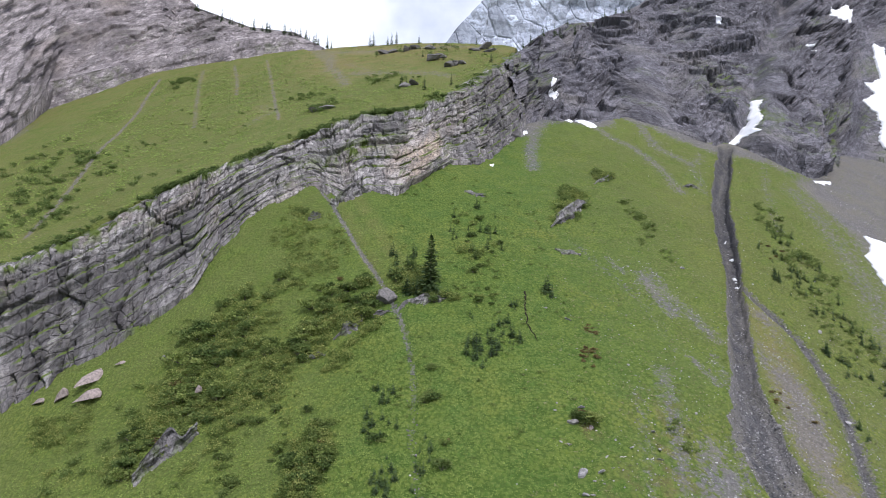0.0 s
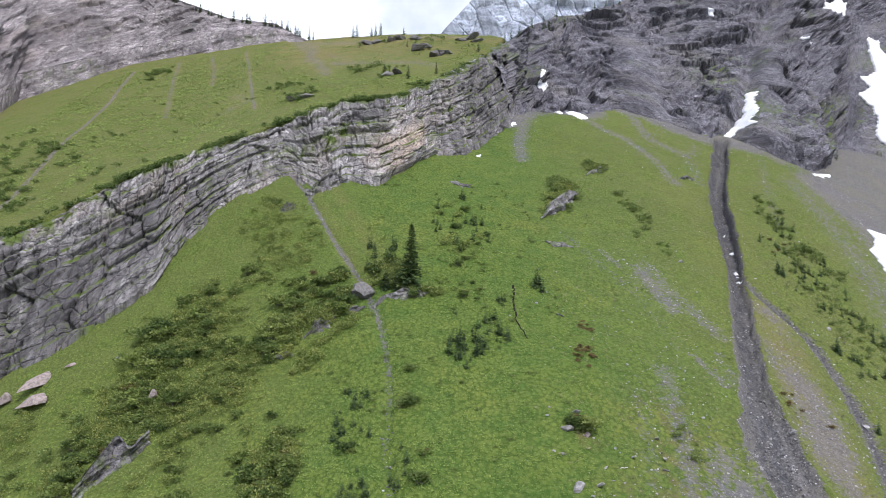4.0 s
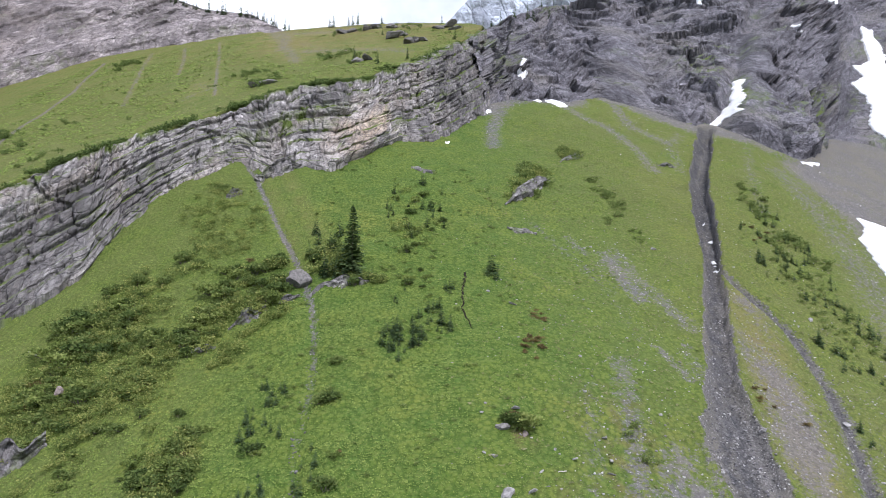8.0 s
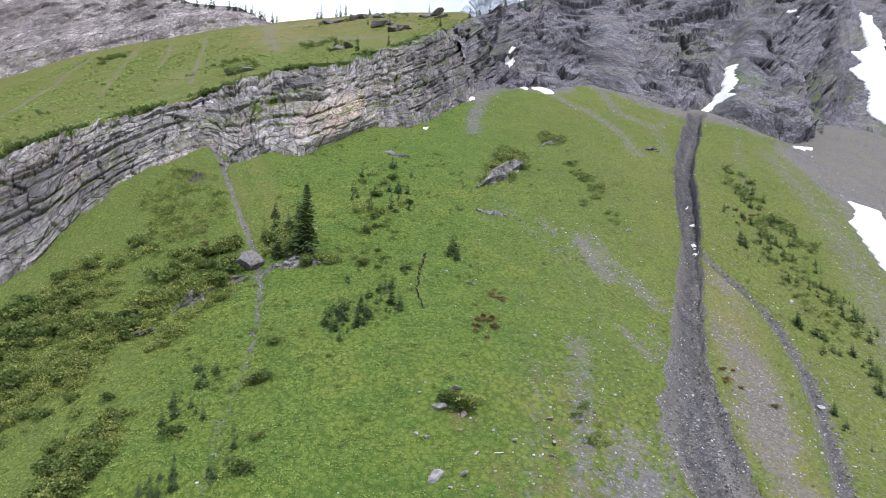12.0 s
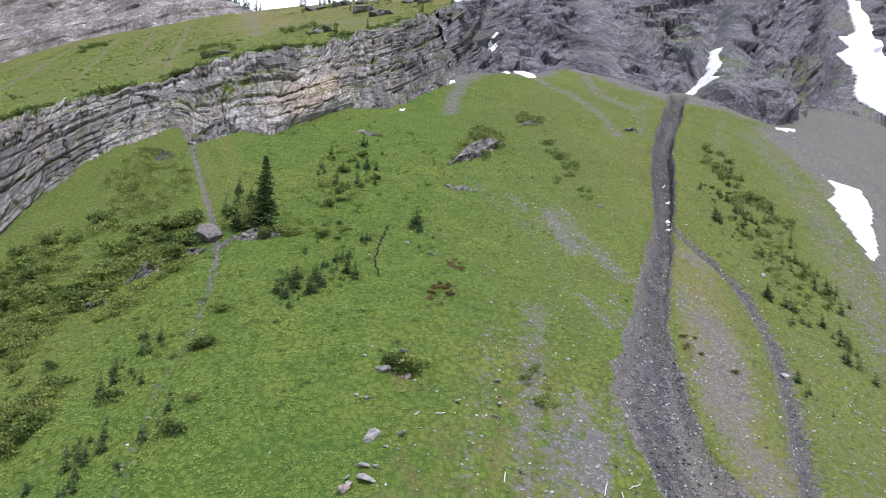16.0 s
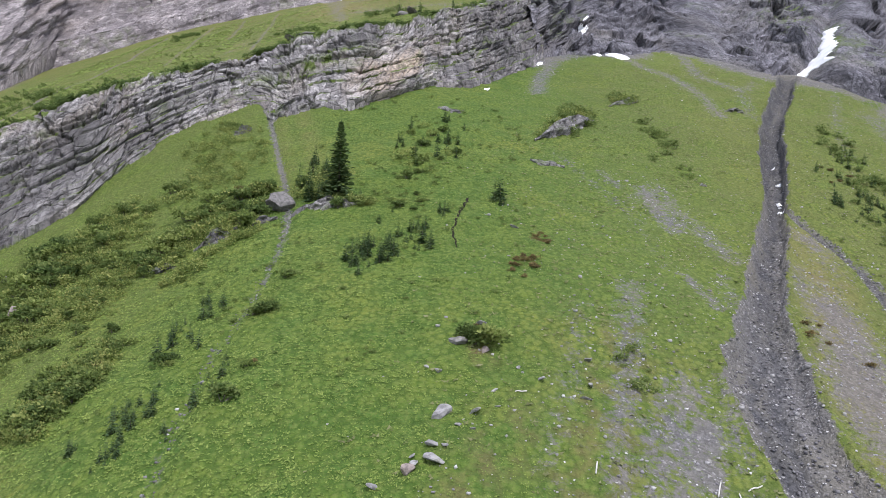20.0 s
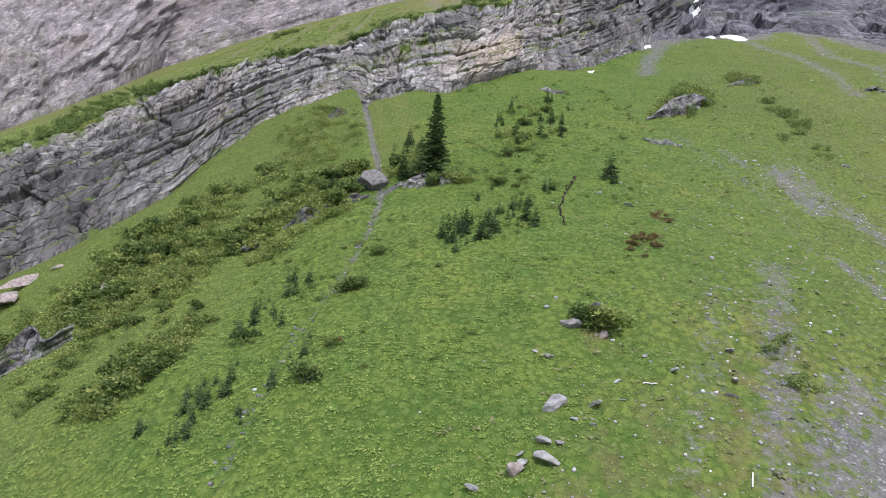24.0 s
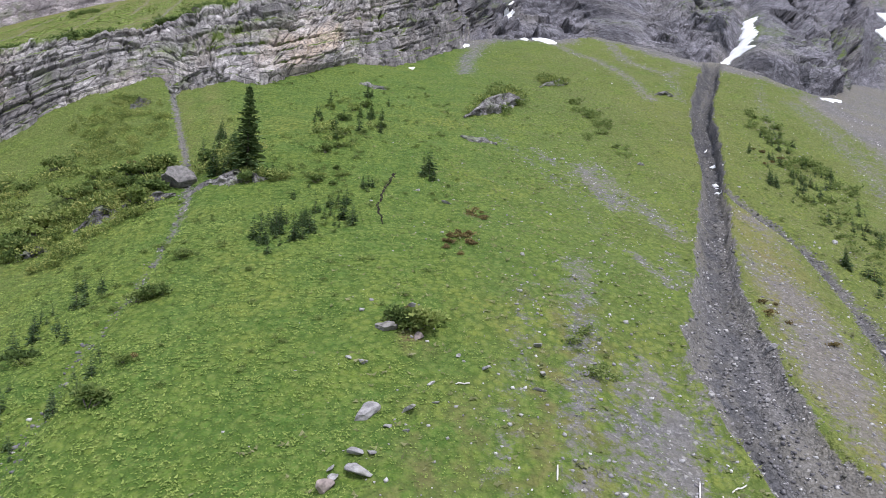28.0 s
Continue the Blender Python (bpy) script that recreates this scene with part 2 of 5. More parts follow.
# ---- the lie of the land ----
RNG = np.random.default_rng(7)
SLOPE = (9.86, 0.71, 64.18, -11.53)
SWELL = np.array([
    -17.6, -16.2, -13.8, -10.3, -6.1, -1.2, 3.1, 6.0, 7.9, -8.4, -11.3, -12.2, -8.5, -1.4, 3.6, 5.0, 4.2, 2.8, 0.9, -4.5, -9.4, -6.5,
    5.0, 8.0, 5.3, 1.6, -1.8, 9.0, 6.1, 0.8, 0.4, 11.2, 8.1, 2.3, -1.9, -5.1, 13.9, 16.4, 17.8, 11.9, 6.4, 0.5, -3.0, -5.1, -6.5, 15.2,
    15.6, 14.0, 6.8, 2.0, -2.3, -4.9, -5.7, -6.0, 13.0, 8.7, 2.7, -2.5, 0.1, 1.4, 0.6, -2.1, -3.9, 8.1, 2.2, -3.4, -6.2, -3.8, 0.2, 2.6,
    1.1, -0.9, 2.3, -2.0, -5.4, -6.5, -4.8, -1.5, 1.3, 2.1, 1.9, -3.0, -4.8, -5.9, -5.9, -4.6, -2.3, 0.1, 2.2, 3.7, -7.9, -7.1, -6.1,
    -5.2, -4.1, -2.7, -0.7, 2.0, 4.9]).reshape(11, 9)


def spline(u):
    return np.stack([(1 - u) ** 3, 3 * u ** 3 - 6 * u * u + 4, -3 * u ** 3 + 3 * u * u + 3 * u + 1, u ** 3], -1) / 6


def lower_meadow(x, y):
    """The height of the lower slope: a plane with broad swells."""
    u, v = np.clip((x + 160) / 40, 1, 8.999), np.clip(y / 40, 1, 6.999)
    i, j = np.floor(u).astype(int), np.floor(v).astype(int)
    bu, bv = spline(u - i), spline(v - j)
    swell = sum(bu[..., a] * bv[..., b] * SWELL[i - 1 + a, j - 1 + b] for a in range(4) for b in range(4))
    cx, cy = np.clip(x, -190, 250) / 100, (np.clip(y, -60, 330) - 150) / 100
    return SLOPE[0] + SLOPE[1] * cx + SLOPE[2] * cy + SLOPE[3] * cx * cx + swell


def upper_plane(x, y):
    p, q = x / 100, (y - 150) / 100
    return 28.61 + 57.55 * q + 1.21 * q * q + 18.02 * p + 0.37 * p * q - 0.97 * p * p


def lattice(ix, iy, iz, seed):
    h = (ix * 374761393 + iy * 668265263 + iz * 2147483647 + seed * 1274126177) & 0xFFFFFFFF
    h = ((h ^ (h >> 13)) * 1274126177) & 0xFFFFFFFF
    return ((h ^ (h >> 16)) & 0xFFFF) / 65535.0


def value_noise(x, y, z=0.0, seed=0):
    x, y, z = np.broadcast_arrays(np.asarray(x, float), np.asarray(y, float), np.asarray(z, float))
    ix, iy, iz = (np.floor(c).astype(np.int64) for c in (x, y, z))
    fx, fy, fz = ((lambda f: f * f * (3 - 2 * f))(c - i) for c, i in ((x, ix), (y, iy), (z, iz)))
    total = 0
    for a in (0, 1):
        for b in (0, 1):
            for c in (0, 1):
                w = (fx if a else 1 - fx) * (fy if b else 1 - fy) * (fz if c else 1 - fz)
                total = total + w * lattice(ix + a, iy + b, iz + c, seed)
    return total * 2 - 1


def fractal(x, y, z=0.0, octaves=4, seed=0, gain=0.5):
    total, amp = 0, 1.0
    for k in range(octaves):
        total = total + amp * value_noise(x * 2 ** k, y * 2 ** k, np.asarray(z) * 2 ** k, seed + k)
        amp *= gain
    return total


def beside(x, y, line):
    """The distance of places from a line on the plan, and how far along it (0 to 1) the nearest place is."""
    line = np.asarray(line, float)[:, :2]
    steps = np.linalg.norm(np.diff(line, axis=0), axis=1)
    start = np.r_[0, np.cumsum(steps)]
    best, along = np.full(np.shape(x), 1e9), np.zeros(np.shape(x))
    for k, (a, b) in enumerate(zip(line[:-1], line[1:])):
        f = np.clip(((x - a[0]) * (b[0] - a[0]) + (y - a[1]) * (b[1] - a[1])) / steps[k] ** 2, 0, 1)
        d = np.hypot(x - a[0] - f * (b[0] - a[0]), y - a[1] - f * (b[1] - a[1]))
        near = d < best
        best, along = np.where(near, d, best), np.where(near, (start[k] + f * steps[k]) / start[-1], along)
    return best, along


def inside(x, y, ring):
    ring = np.asarray(ring, float)[:, :2]
    hit = np.zeros(np.shape(x), bool)
    for (ax, ay), (bx, by) in zip(ring, np.roll(ring, -1, axis=0)):
        if ay != by:
            hit ^= ((ay > y) != (by > y)) & (x < (bx - ax) * (y - ay) / (by - ay) + ax)
    return hit


# The grey cliff band across the slope: foot and rim.
CLIFF_FOOT = [(-210, 70, -88), (-140, 92, -58), (-95, 111, -33), (-73.7, 119.5, -20), (-66.6, 123.2, -14.8), (-59.4, 126.2, -10), (-53.5, 130.6, -4.6),
              (-48.3, 134.7, 0.2), (-46.8, 145.8, 9.6), (-42.6, 152.9, 16.1), (-38.9, 157.5, 20.1), (-30.2, 164.8, 25.8), (-22.1, 157, 20.8),
              (-17.9, 161.8, 24.2), (-11.3, 160.9, 23.5), (-6.4, 168.4, 27.4), (0.4, 183.5, 34.8), (9.5, 187.5, 35.8), (12.9, 194.5, 39.1),
              (23, 215.7, 49.7), (26.1, 227.6, 56.2), (34.4, 247.3, 67.2), (37, 262, 75), (34, 285, 92)]
CLIFF_RIM = [(-225, 85, -52), (-152, 104, -22), (-104, 119, -2), (-80, 133.5, 5.9), (-71.8, 138.5, 11.2), (-65.1, 143, 16.9), (-59.3, 148.5, 22.3),
             (-54.6, 151.5, 25.0), (-51.3, 154, 27.0), (-47.1, 158.5, 30.0), (-43.5, 165, 33.8), (-35.9, 176, 40.3), (-28.9, 178.5, 43.3),
             (-22.3, 185, 48.0), (-13.1, 181.5, 48.6), (-6.8, 190.9, 52.2), (-2.3, 195.6, 56), (4.2, 200.2, 59.9), (10.9, 221, 69.9),
             (19.9, 243.7, 82.2), (26.2, 257.1, 91.1), (29.5, 267.4, 98.2), (30, 280, 103), (30, 296, 106)]
# The dark wall above the gully: its foot and its crest.
WALL_FOOT = [(24.5, 223, 53.5), (27.5, 231, 58), (33, 238, 62), (40.6, 238.6, 60.5), (51.6, 236.3, 58.8), (63.4, 245, 63.4), (76.6, 231.6, 54.5), (86.3, 223.2, 48.2),
             (95, 226.8, 49), (102.9, 220.5, 43.3), (110.7, 212.3, 35.9), (122, 222, 38), (136, 240, 46), (160, 258, 54), (215, 268, 50), (320, 262, 30)]
WALL_CREST = [(19.5, 243.5, 82.5), (26.5, 258, 92), (34, 293, 108), (48, 323, 126), (56.9, 331.9, 132.7), (66, 335, 135), (74.5, 337.6, 137.2), (86, 346, 144),
              (98.4, 354, 152), (120, 362, 170), (150, 372, 190), (185, 384, 205), (220, 395, 215), (265, 405, 225), (320, 415, 235), (420, 420, 235)]
# The brown wall over the upper meadow.
PEAK_FOOT = [(-230, 60, -80), (-175, 110, -28), (-140, 165, 10), (-150, 230, 45), (-163, 290, 86), (-134, 318.5, 108), (-108, 317.5, 113.5), (-82, 316.5, 117.5), (-66, 313.5, 116), (-55, 311, 111.5)]
PEAK_CREST = [(-330, 150, 90), (-300, 210, 150), (-290, 270, 190), (-240, 345, 228), (-190, 364, 202), (-147.7, 355, 166), (-124, 342, 142.5), (-92.8, 325, 126.3), (-70, 317, 121), (-55, 314, 112)]
RIDGE_X, RIDGE_Y = (-200, -90, -68, -60, -47, -27, -12, 13, 24, 32), (322, 322, 316, 304, 303, 297, 294, 279, 267, 262)

# Lines of water, scree and the small stony runnel.
GULLY = [(90.5, 225.5), (83, 208), (75, 190), (68, 171.5), (64.5, 160), (61.3, 148.5), (56.2, 134.5), (52.4, 125), (49, 117), (45.7, 108), (43.5, 101.5), (42.0, 96.2), (41.2, 91), (41.2, 86), (43, 76), (47, 52), (52, 0)]
GULLY_HALF = (1.7, 1.8, 1.9, 1.9, 1.8, 1.3, 1.45, 1.55, 1.65, 1.85, 2.2, 2.55, 2.7, 2.7, 3.2, 6.0, 7.0)
BRANCH = [(60.5, 143), (63.2, 135.5), (64.8, 128.5), (64.6, 122), (62.9, 114), (60.2, 106), (57.3, 98.5), (54.0, 90.5), (51, 83), (50, 70), (51, 50)]
RUNNEL = [(-31, 167.5), (-24.4, 154.7), (-18.8, 143.1), (-13.7, 132.2), (-10, 124), (-7, 115.5), (-5.3, 108.3), (-4.3, 101.5), (-3.9, 96.9), (-3.8, 91), (-3.2, 85), (-2.4, 80), (-1, 74)]
UPPER_GROUND = [*[(rx - 1.3, ry + 1.9, rz) for rx, ry, rz in CLIFF_RIM], (32, 340, 0), (-200, 700, 0), (-900, 700, 0), (-900, 0, 0)]
CLIFF_SOLE = [(fx - 1.2 * 0.6, fy + 1.2 * 0.8, 0) for fx, fy, _ in CLIFF_FOOT] + CLIFF_RIM[::-1]
WALL_GROUND = [*WALL_FOOT, (900, 200, 0), (900, 900, 0), (30, 900, 0)]


def gully_bed_at(x, y):
    """Across the gully: the signed distance from its middle, its half width, the middle of its water channel, and 0 to 1 where it runs."""
    line = np.asarray(GULLY, float)[::-1]
    half = np.interp(y, line[:, 1], GULLY_HALF[::-1])
    side = (x - np.interp(y, line[:, 1], line[:, 0])) * 0.91 + 0.55 * fractal(x / 6, y / 6, 0, 3, 25)
    channel = half * (0.16 * np.sin(y / 7.5) + 0.16 * value_noise(y / 3.5, 0 * y, 0, 27)) + 0.12 * half * np.clip((110 - y) / 12, 0, 1)
    return side, half, channel, np.clip((228 - y) / 4, 0, 1)


def upper_meadow(x, y):
    d, along = beside(x, y, CLIFF_RIM)
    rim = np.asarray(CLIFF_RIM, float)
    steps = np.r_[0, np.cumsum(np.linalg.norm(np.diff(rim[:, :2], axis=0), axis=1))]
    lift = np.interp(along, steps / steps[-1], rim[:, 2] - upper_plane(rim[:, 0], rim[:, 1]))
    ridge = np.interp(x, RIDGE_X, RIDGE_Y)
    z = upper_plane(x, np.minimum(y, ridge)) - 0.45 * np.maximum(y - ridge, 0)
    return z + lift * np.exp(-d / 28) - 0.3


def land(x, y):
    """The height of the ground sheet."""
    x, y = np.asarray(x, float), np.asarray(y, float)
    z = lower_meadow(x, y) + 0.5 * fractal(x / 17, y / 17, 0, 3, 5) + 0.16 * fractal(x / 3.1, y / 3.1, 0, 2, 9)
    side, half, channel, runs = gully_bed_at(x, y)
    r = np.abs(side) / half
    bed = np.clip((1.12 - r) / 0.30, 0, 1) * runs
    deep = np.interp(y, (80, 100, 140, 165, 215), (1.0, 1.3, 1.9, 3.2, 2.6))
    z = z - deep * bed * bed * (3 - 2 * bed) + 0.45 * runs * np.exp(-((r - 1.28) / 0.16) ** 2)
    z = z - runs * 0.75 * np.exp(-((side - channel) / 0.55) ** 2) + bed * 0.28 * fractal(x / 1.3, y / 2.6, 0, 2, 29)
    z = z - bed * 0.4 * np.exp(-((side - channel + 0.55 * half) / 0.4) ** 2) * np.clip((130 - y) / 10, 0, 1)
    z = z + 0.11 * fractal(x / 1.3, y / 1.1, 0, 2, 19) * (1 - bed)
    d, _ = beside(x, y, BRANCH)
    z = z - 0.9 * np.exp(-(d / 1.6) ** 2) - 0.5 * np.exp(-(d / 0.5) ** 2)
    d, _ = beside(x, y, RUNNEL)
    z = z - 0.5 * np.exp(-(d / 0.9) ** 2)
    above = inside(x, y, UPPER_GROUND)
    z = z - 5.0 * (inside(x, y, CLIFF_SOLE) & ~above)
    z = np.where(above, upper_meadow(x, y) + 0.35 * fractal(x / 14, y / 14, 0, 3, 21), z)
    wall = inside(x, y, WALL_GROUND) & ~above
    back_d, _ = beside(x, y, WALL_FOOT)
    z = np.where(wall, np.minimum(z, 60 + 0.2 * y * 0) - 0.25 * np.minimum(back_d, 60), z)
    return np.maximum(z, -170 - 0.01 * np.hypot(x, y))


def stretched(lo, hi, step, reach, growth=1.28):
    mid = np.arange(lo, hi + step / 2, step)
    arms = step * growth ** np.arange(1, 80)
    arms = np.cumsum(arms)
    arms = arms[arms < reach]
    return np.r_[lo - arms[::-1], mid, hi + arms]


def mesh_from(name, verts, faces, material, smooth=True):
    me = bpy.data.meshes.new(name)
    verts, faces = np.asarray(verts, np.float32), np.asarray(faces, np.int32)
    me.vertices.add(len(verts))
    me.vertices.foreach_set("co", verts.ravel())
    me.loops.add(faces.size)
    me.loops.foreach_set("vertex_index", faces.ravel())
    me.polygons.add(len(faces))
    me.polygons.foreach_set("loop_start", np.arange(0, faces.size, faces.shape[1], dtype=np.int32))
    me.polygons.foreach_set("loop_total", np.full(len(faces), faces.shape[1], np.int32))
    if smooth:
        me.polygons.foreach_set("use_smooth", np.ones(len(faces), bool))
    me.update(calc_edges=True)
    if material:
        me.materials.append(material)
    return me


def grid_faces(rows, cols):
    k = np.arange(rows * cols).reshape(rows, cols)
    return np.stack([k[:-1, :-1], k[:-1, 1:], k[1:, 1:], k[1:, :-1]], -1).reshape(-1, 4)


def mark(me, name, values):
    me.attributes.new(name, "FLOAT", "POINT").data.foreach_set("value", np.asarray(values, np.float32).ravel())


def cover(x, y):
    """What covers the ground at places on the plan: bare gravel, wet and darkened stone, dry and sun-brightened grass,
    and rusty patches, each 0 to 1.
    """
    above = inside(x, y, UPPER_GROUND)
    gravel, rust = np.zeros(x.shape), np.zeros(x.shape)
    side, half, channel, runs = gully_bed_at(x, y)
    r = np.abs(side) / half + 0.10 * fractal(x / 2.2, y / 2.2, 0, 3, 45)
    gravel = np.maximum(gravel, runs * np.maximum(np.clip((1.22 - r) / 0.14, 0, 1.15), np.clip(0.5 * (1.7 - r), 0, 0.26)))
    streaks = np.clip(1.6 * fractal(side / 0.7, y / 9, 0, 2, 47), 0, 1)
    wet_dark = np.exp(-((side - channel) / 0.55) ** 2) + 0.55 * streaks * np.clip((1.1 - r) / 0.2, 0, 1) + 0.9 * np.exp(-((side - channel + 0.55 * half) / 0.35) ** 2) * np.clip((130 - y) / 10, 0, 1)
    # Steep flanks of the upper gully are darkened through the same mark.
    wet_dark = np.clip(wet_dark + np.clip((r - 0.35) / 0.15, 0, 1) * np.clip((1.2 - r) / 0.1, 0, 1) * np.clip((y - 138) / 18, 0, 0.85), 0, 1) * runs
    gravel = np.maximum(gravel, 0.30 * np.clip((x - 12) / 22, 0, 1) * np.clip((135 - y) / 50, 0, 1) + 0.16 * np.clip((x - 40) / 30, 0, 1))
    d, along = beside(x, y, BRANCH)
    gravel = np.maximum(gravel, np.clip((1.7 - d) / 0.9, 0, 0.52) + 0.35 * np.exp(-(d / 0.5) ** 2))
    wet_dark = np.maximum(wet_dark, 0.85 * np.exp(-(d / 0.55) ** 2))
    d, along = beside(x, y, RUNNEL)
    gravel = np.maximum(gravel, np.clip(1.15 - d / 0.62, 0, 0.75 - 0.45 * np.clip(along * 2 - 0.8, 0, 1)))
    for line, half, much in SCREE:
        d, _ = beside(x, y, line)
        gravel = np.maximum(gravel, much * np.exp(-(d / half) ** 2))
    foot, _ = beside(x, y, WALL_FOOT)
    gravel = np.maximum(gravel, (0.7 + 0.35 * fractal(x / 6, y / 12, 0, 2, 67)) * np.exp(-(foot / 8.0) ** 2))
    right = np.clip((x - 88 - 0.12 * (y - 150)) / 18, 0, 1)
    gravel = np.maximum(gravel, 0.7 * right)
    d, _ = beside(x, y, [(60, 134), (57, 122), (53.5, 109), (50, 96), (48, 84)])
    dry_sunlit = 0.9 * np.exp(-(d / 5.0) ** 2)
    gravel = np.maximum(gravel, (0.49 + 0.25 * fractal(x / 4, y / 7, 0, 2, 65)) * np.exp(-(d / 5.5) ** 2))
    d, _ = beside(x, y, [(30, 95), (26, 80), (24, 70)])
    rust = np.maximum(rust, 0.8 * np.exp(-(d / 4.2) ** 2))
    d, _ = beside(x, y, [(21, 81), (17, 73)])
    rust = np.maximum(rust, 0.75 * np.exp(-(d / 2.6) ** 2))
    rust = np.maximum(rust, 1.5 * np.exp(-(np.hypot(x - 18.3, y - 88.4) / 1.2) ** 2))
    d, _ = beside(x, y, [(58, 122), (50, 100)])
    rust = np.maximum(rust, 0.7 * np.exp(-(d / 3.0) ** 2))
    d, _ = beside(x, y, [(-22, 158), (-14, 140), (-9, 128)])
    # Paler grass left of x -8 partly carries sunlight in its colour.
    dry_sunlit = np.maximum(np.maximum(dry_sunlit, 0.5 * np.exp(-((d - 2) / 2.0) ** 2)), np.maximum(0.4 * np.clip((x - 18) / 40, 0, 1), 0.3 * np.clip((-8 - x) / 20, 0, 1)))
    up = np.zeros(x.shape)
    for line, half, much in UPPER_SCREE:
        d, _ = beside(x, y, line)
        up = np.maximum(up, much * np.exp(-(d / half) ** 2))
    foot, _ = beside(x, y, PEAK_FOOT)
    up = np.maximum(up, 0.6 * np.exp(-(foot / 5.0) ** 2))
    gravel, wet_dark, rust = np.where(above, up, gravel), np.where(above, 0, wet_dark), np.where(above, 0.5 * np.clip((y - 235) / 30, 0, 1) * np.clip((x + 60) / 20, 0, 1), rust)
    # Upper meadow: the base share partly stands for sunlight, put into the grass colour.
    dry_sunlit = np.where(above, 0.5 + 0.6 * np.clip((y - 235) / 45, 0, 1) * np.clip((x + 75) / 30, 0.2, 1) + 0.5 * np.clip(up, 0, 1), dry_sunlit)
    return gravel, wet_dark, dry_sunlit, rust, above


def build_ground():
    xs, ys = stretched(-125, 175, 1.0, 3500), stretched(48, 312, 1.0, 3500)
    xs = np.unique(np.r_[xs, np.arange(-60, 90, 0.5)])
    ys = np.unique(np.r_[ys, np.arange(60, 170, 0.5)])
    x, y = np.meshgrid(xs, ys)
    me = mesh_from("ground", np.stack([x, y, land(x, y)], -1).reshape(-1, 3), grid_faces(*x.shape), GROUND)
    for name, values in zip(("gravel", "wet_dark", "dry_sunlit", "rust"), cover(x, y)):
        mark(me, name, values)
    return tagged(new("ground", me), "steep green alpine meadow slope with scree streaks and a stony gully", "ground", kind="structure")


# Scree streaks on the slope: line on the plan, half width, how bare.
SCREE = [([(29, 222), (25, 205), (24, 190)], 3.4, 0.6), ([(44, 240), (58, 215), (62, 196), (63, 188)], 3.2, 0.55), ([(66, 238), (66, 218), (72, 205)], 3.5, 0.55),
         ([(27, 146), (33, 134), (36, 126)], 2.0, 0.42), ([(41, 140), (42, 131), (44, 124), (46, 119)], 3.4, 0.5), ([(36, 136), (36, 122), (37, 110)], 2.2, 0.36),
         ([(43, 113), (42, 104)], 2.0, 0.45), ([(32, 104), (30, 92), (28, 82), (28, 72)], 2.4, 0.52), ([(34, 90), (31, 80), (30, 70)], 3.4, 0.58), ([(27, 98), (25, 88), (23, 78)], 2.0, 0.4), ([(31, 84), (30, 76)], 3.0, 0.56),
         ([(79, 215), (72, 203), (70, 190)], 3.5, 0.45), ([(98, 215), (88, 190), (82, 172)], 3.0, 0.42), ([(100, 200), (98, 172), (92, 150), (84, 128), (78, 108)], 7.0, 0.5),
         ([(110, 205), (112, 180), (104, 150), (94, 125)], 9.0, 0.85), ([(38, 92), (36, 84)], 2.5, 0.5), ([(39, 138), (39.5, 130), (40.5, 125)], 3.0, 0.6), ([(33, 142), (35, 138)], 1.8, 0.5), ([(38.5, 110), (40, 104)], 1.6, 0.55), ([(34.5, 86), (33.5, 81)], 1.8, 0.75)]
UPPER_SCREE = [([(-55, 303), (-48, 285), (-44, 262)], 5.0, 0.52), ([(-50, 296), (-25, 280), (5, 272)], 6.0, 0.46), ([(-38, 268), (-28, 250)], 4.0, 0.4),
               ([(-124, 300), (-116, 270), (-107.6, 239), (-103, 210), (-97, 187), (-91, 163), (-88, 148)], 0.9, 0.8), ([(-106, 302), (-98, 275), (-89.5, 250), (-82, 228), (-77, 213)], 1.3, 0.55), ([(-78, 300), (-68, 268), (-60.4, 242), (-49, 204)], 0.9, 0.62),
               ([(-92, 300), (-82, 272), (-74.6, 247)], 1.1, 0.6), ([(-59, 307), (-47, 276), (-39, 251), (-34, 236)], 4.0, 0.5), ([(-34, 250), (-25, 246), (-14, 242), (0.5, 231)], 5.0, 0.48), ([(-60, 224), (-52, 214), (-58, 205)], 4.0, 0.42),
               ([(-50, 295), (-30, 285), (-10, 278), (10, 270)], 4.0, 0.5)]
ground = build_ground()

# ---- cliffs and rock walls ----


def facets(u, v, size, seed):
    """Broken rock: each block of about that size has its own tilt and stands in or out; and how near the next block is."""
    u, v = u / size, v / size
    iu, iv = np.floor(u).astype(np.int64), np.floor(v).astype(np.int64)
    best, second, out = np.full(u.shape, 9.0), np.full(u.shape, 9.0), np.zeros(u.shape)
    for a in (-1, 0, 1):
        for b in (-1, 0, 1):
            cu, cv = iu + a, iv + b
            du, dv = u - cu - lattice(cu, cv, 0, seed), v - cv - lattice(cu, cv, 0, seed + 1)
            d = du * du + dv * dv
            value = 0.75 * (lattice(cu, cv, 0, seed + 2) - 0.5) + (lattice(cu, cv, 0, seed + 3) - 0.5) * 2.0 * du + (lattice(cu, cv, 0, seed + 4) - 0.5) * 2.0 * dv
            near = d < best
            second = np.where(near, best, np.minimum(second, d))
            best, out = np.where(near, d, best), np.where(near, value, out)
    return out, np.sqrt(second) - np.sqrt(best)


def paired(foot, rim, count):
    """Foot and rim points taken at the same shares of the way between their matching corners."""
    foot, rim = np.asarray(foot, float), np.asarray(rim, float)
    steps = np.r_[0, np.cumsum(np.linalg.norm(np.diff(foot + rim, axis=0) / 2, axis=1))]
    at = np.linspace(0, steps[-1], count)
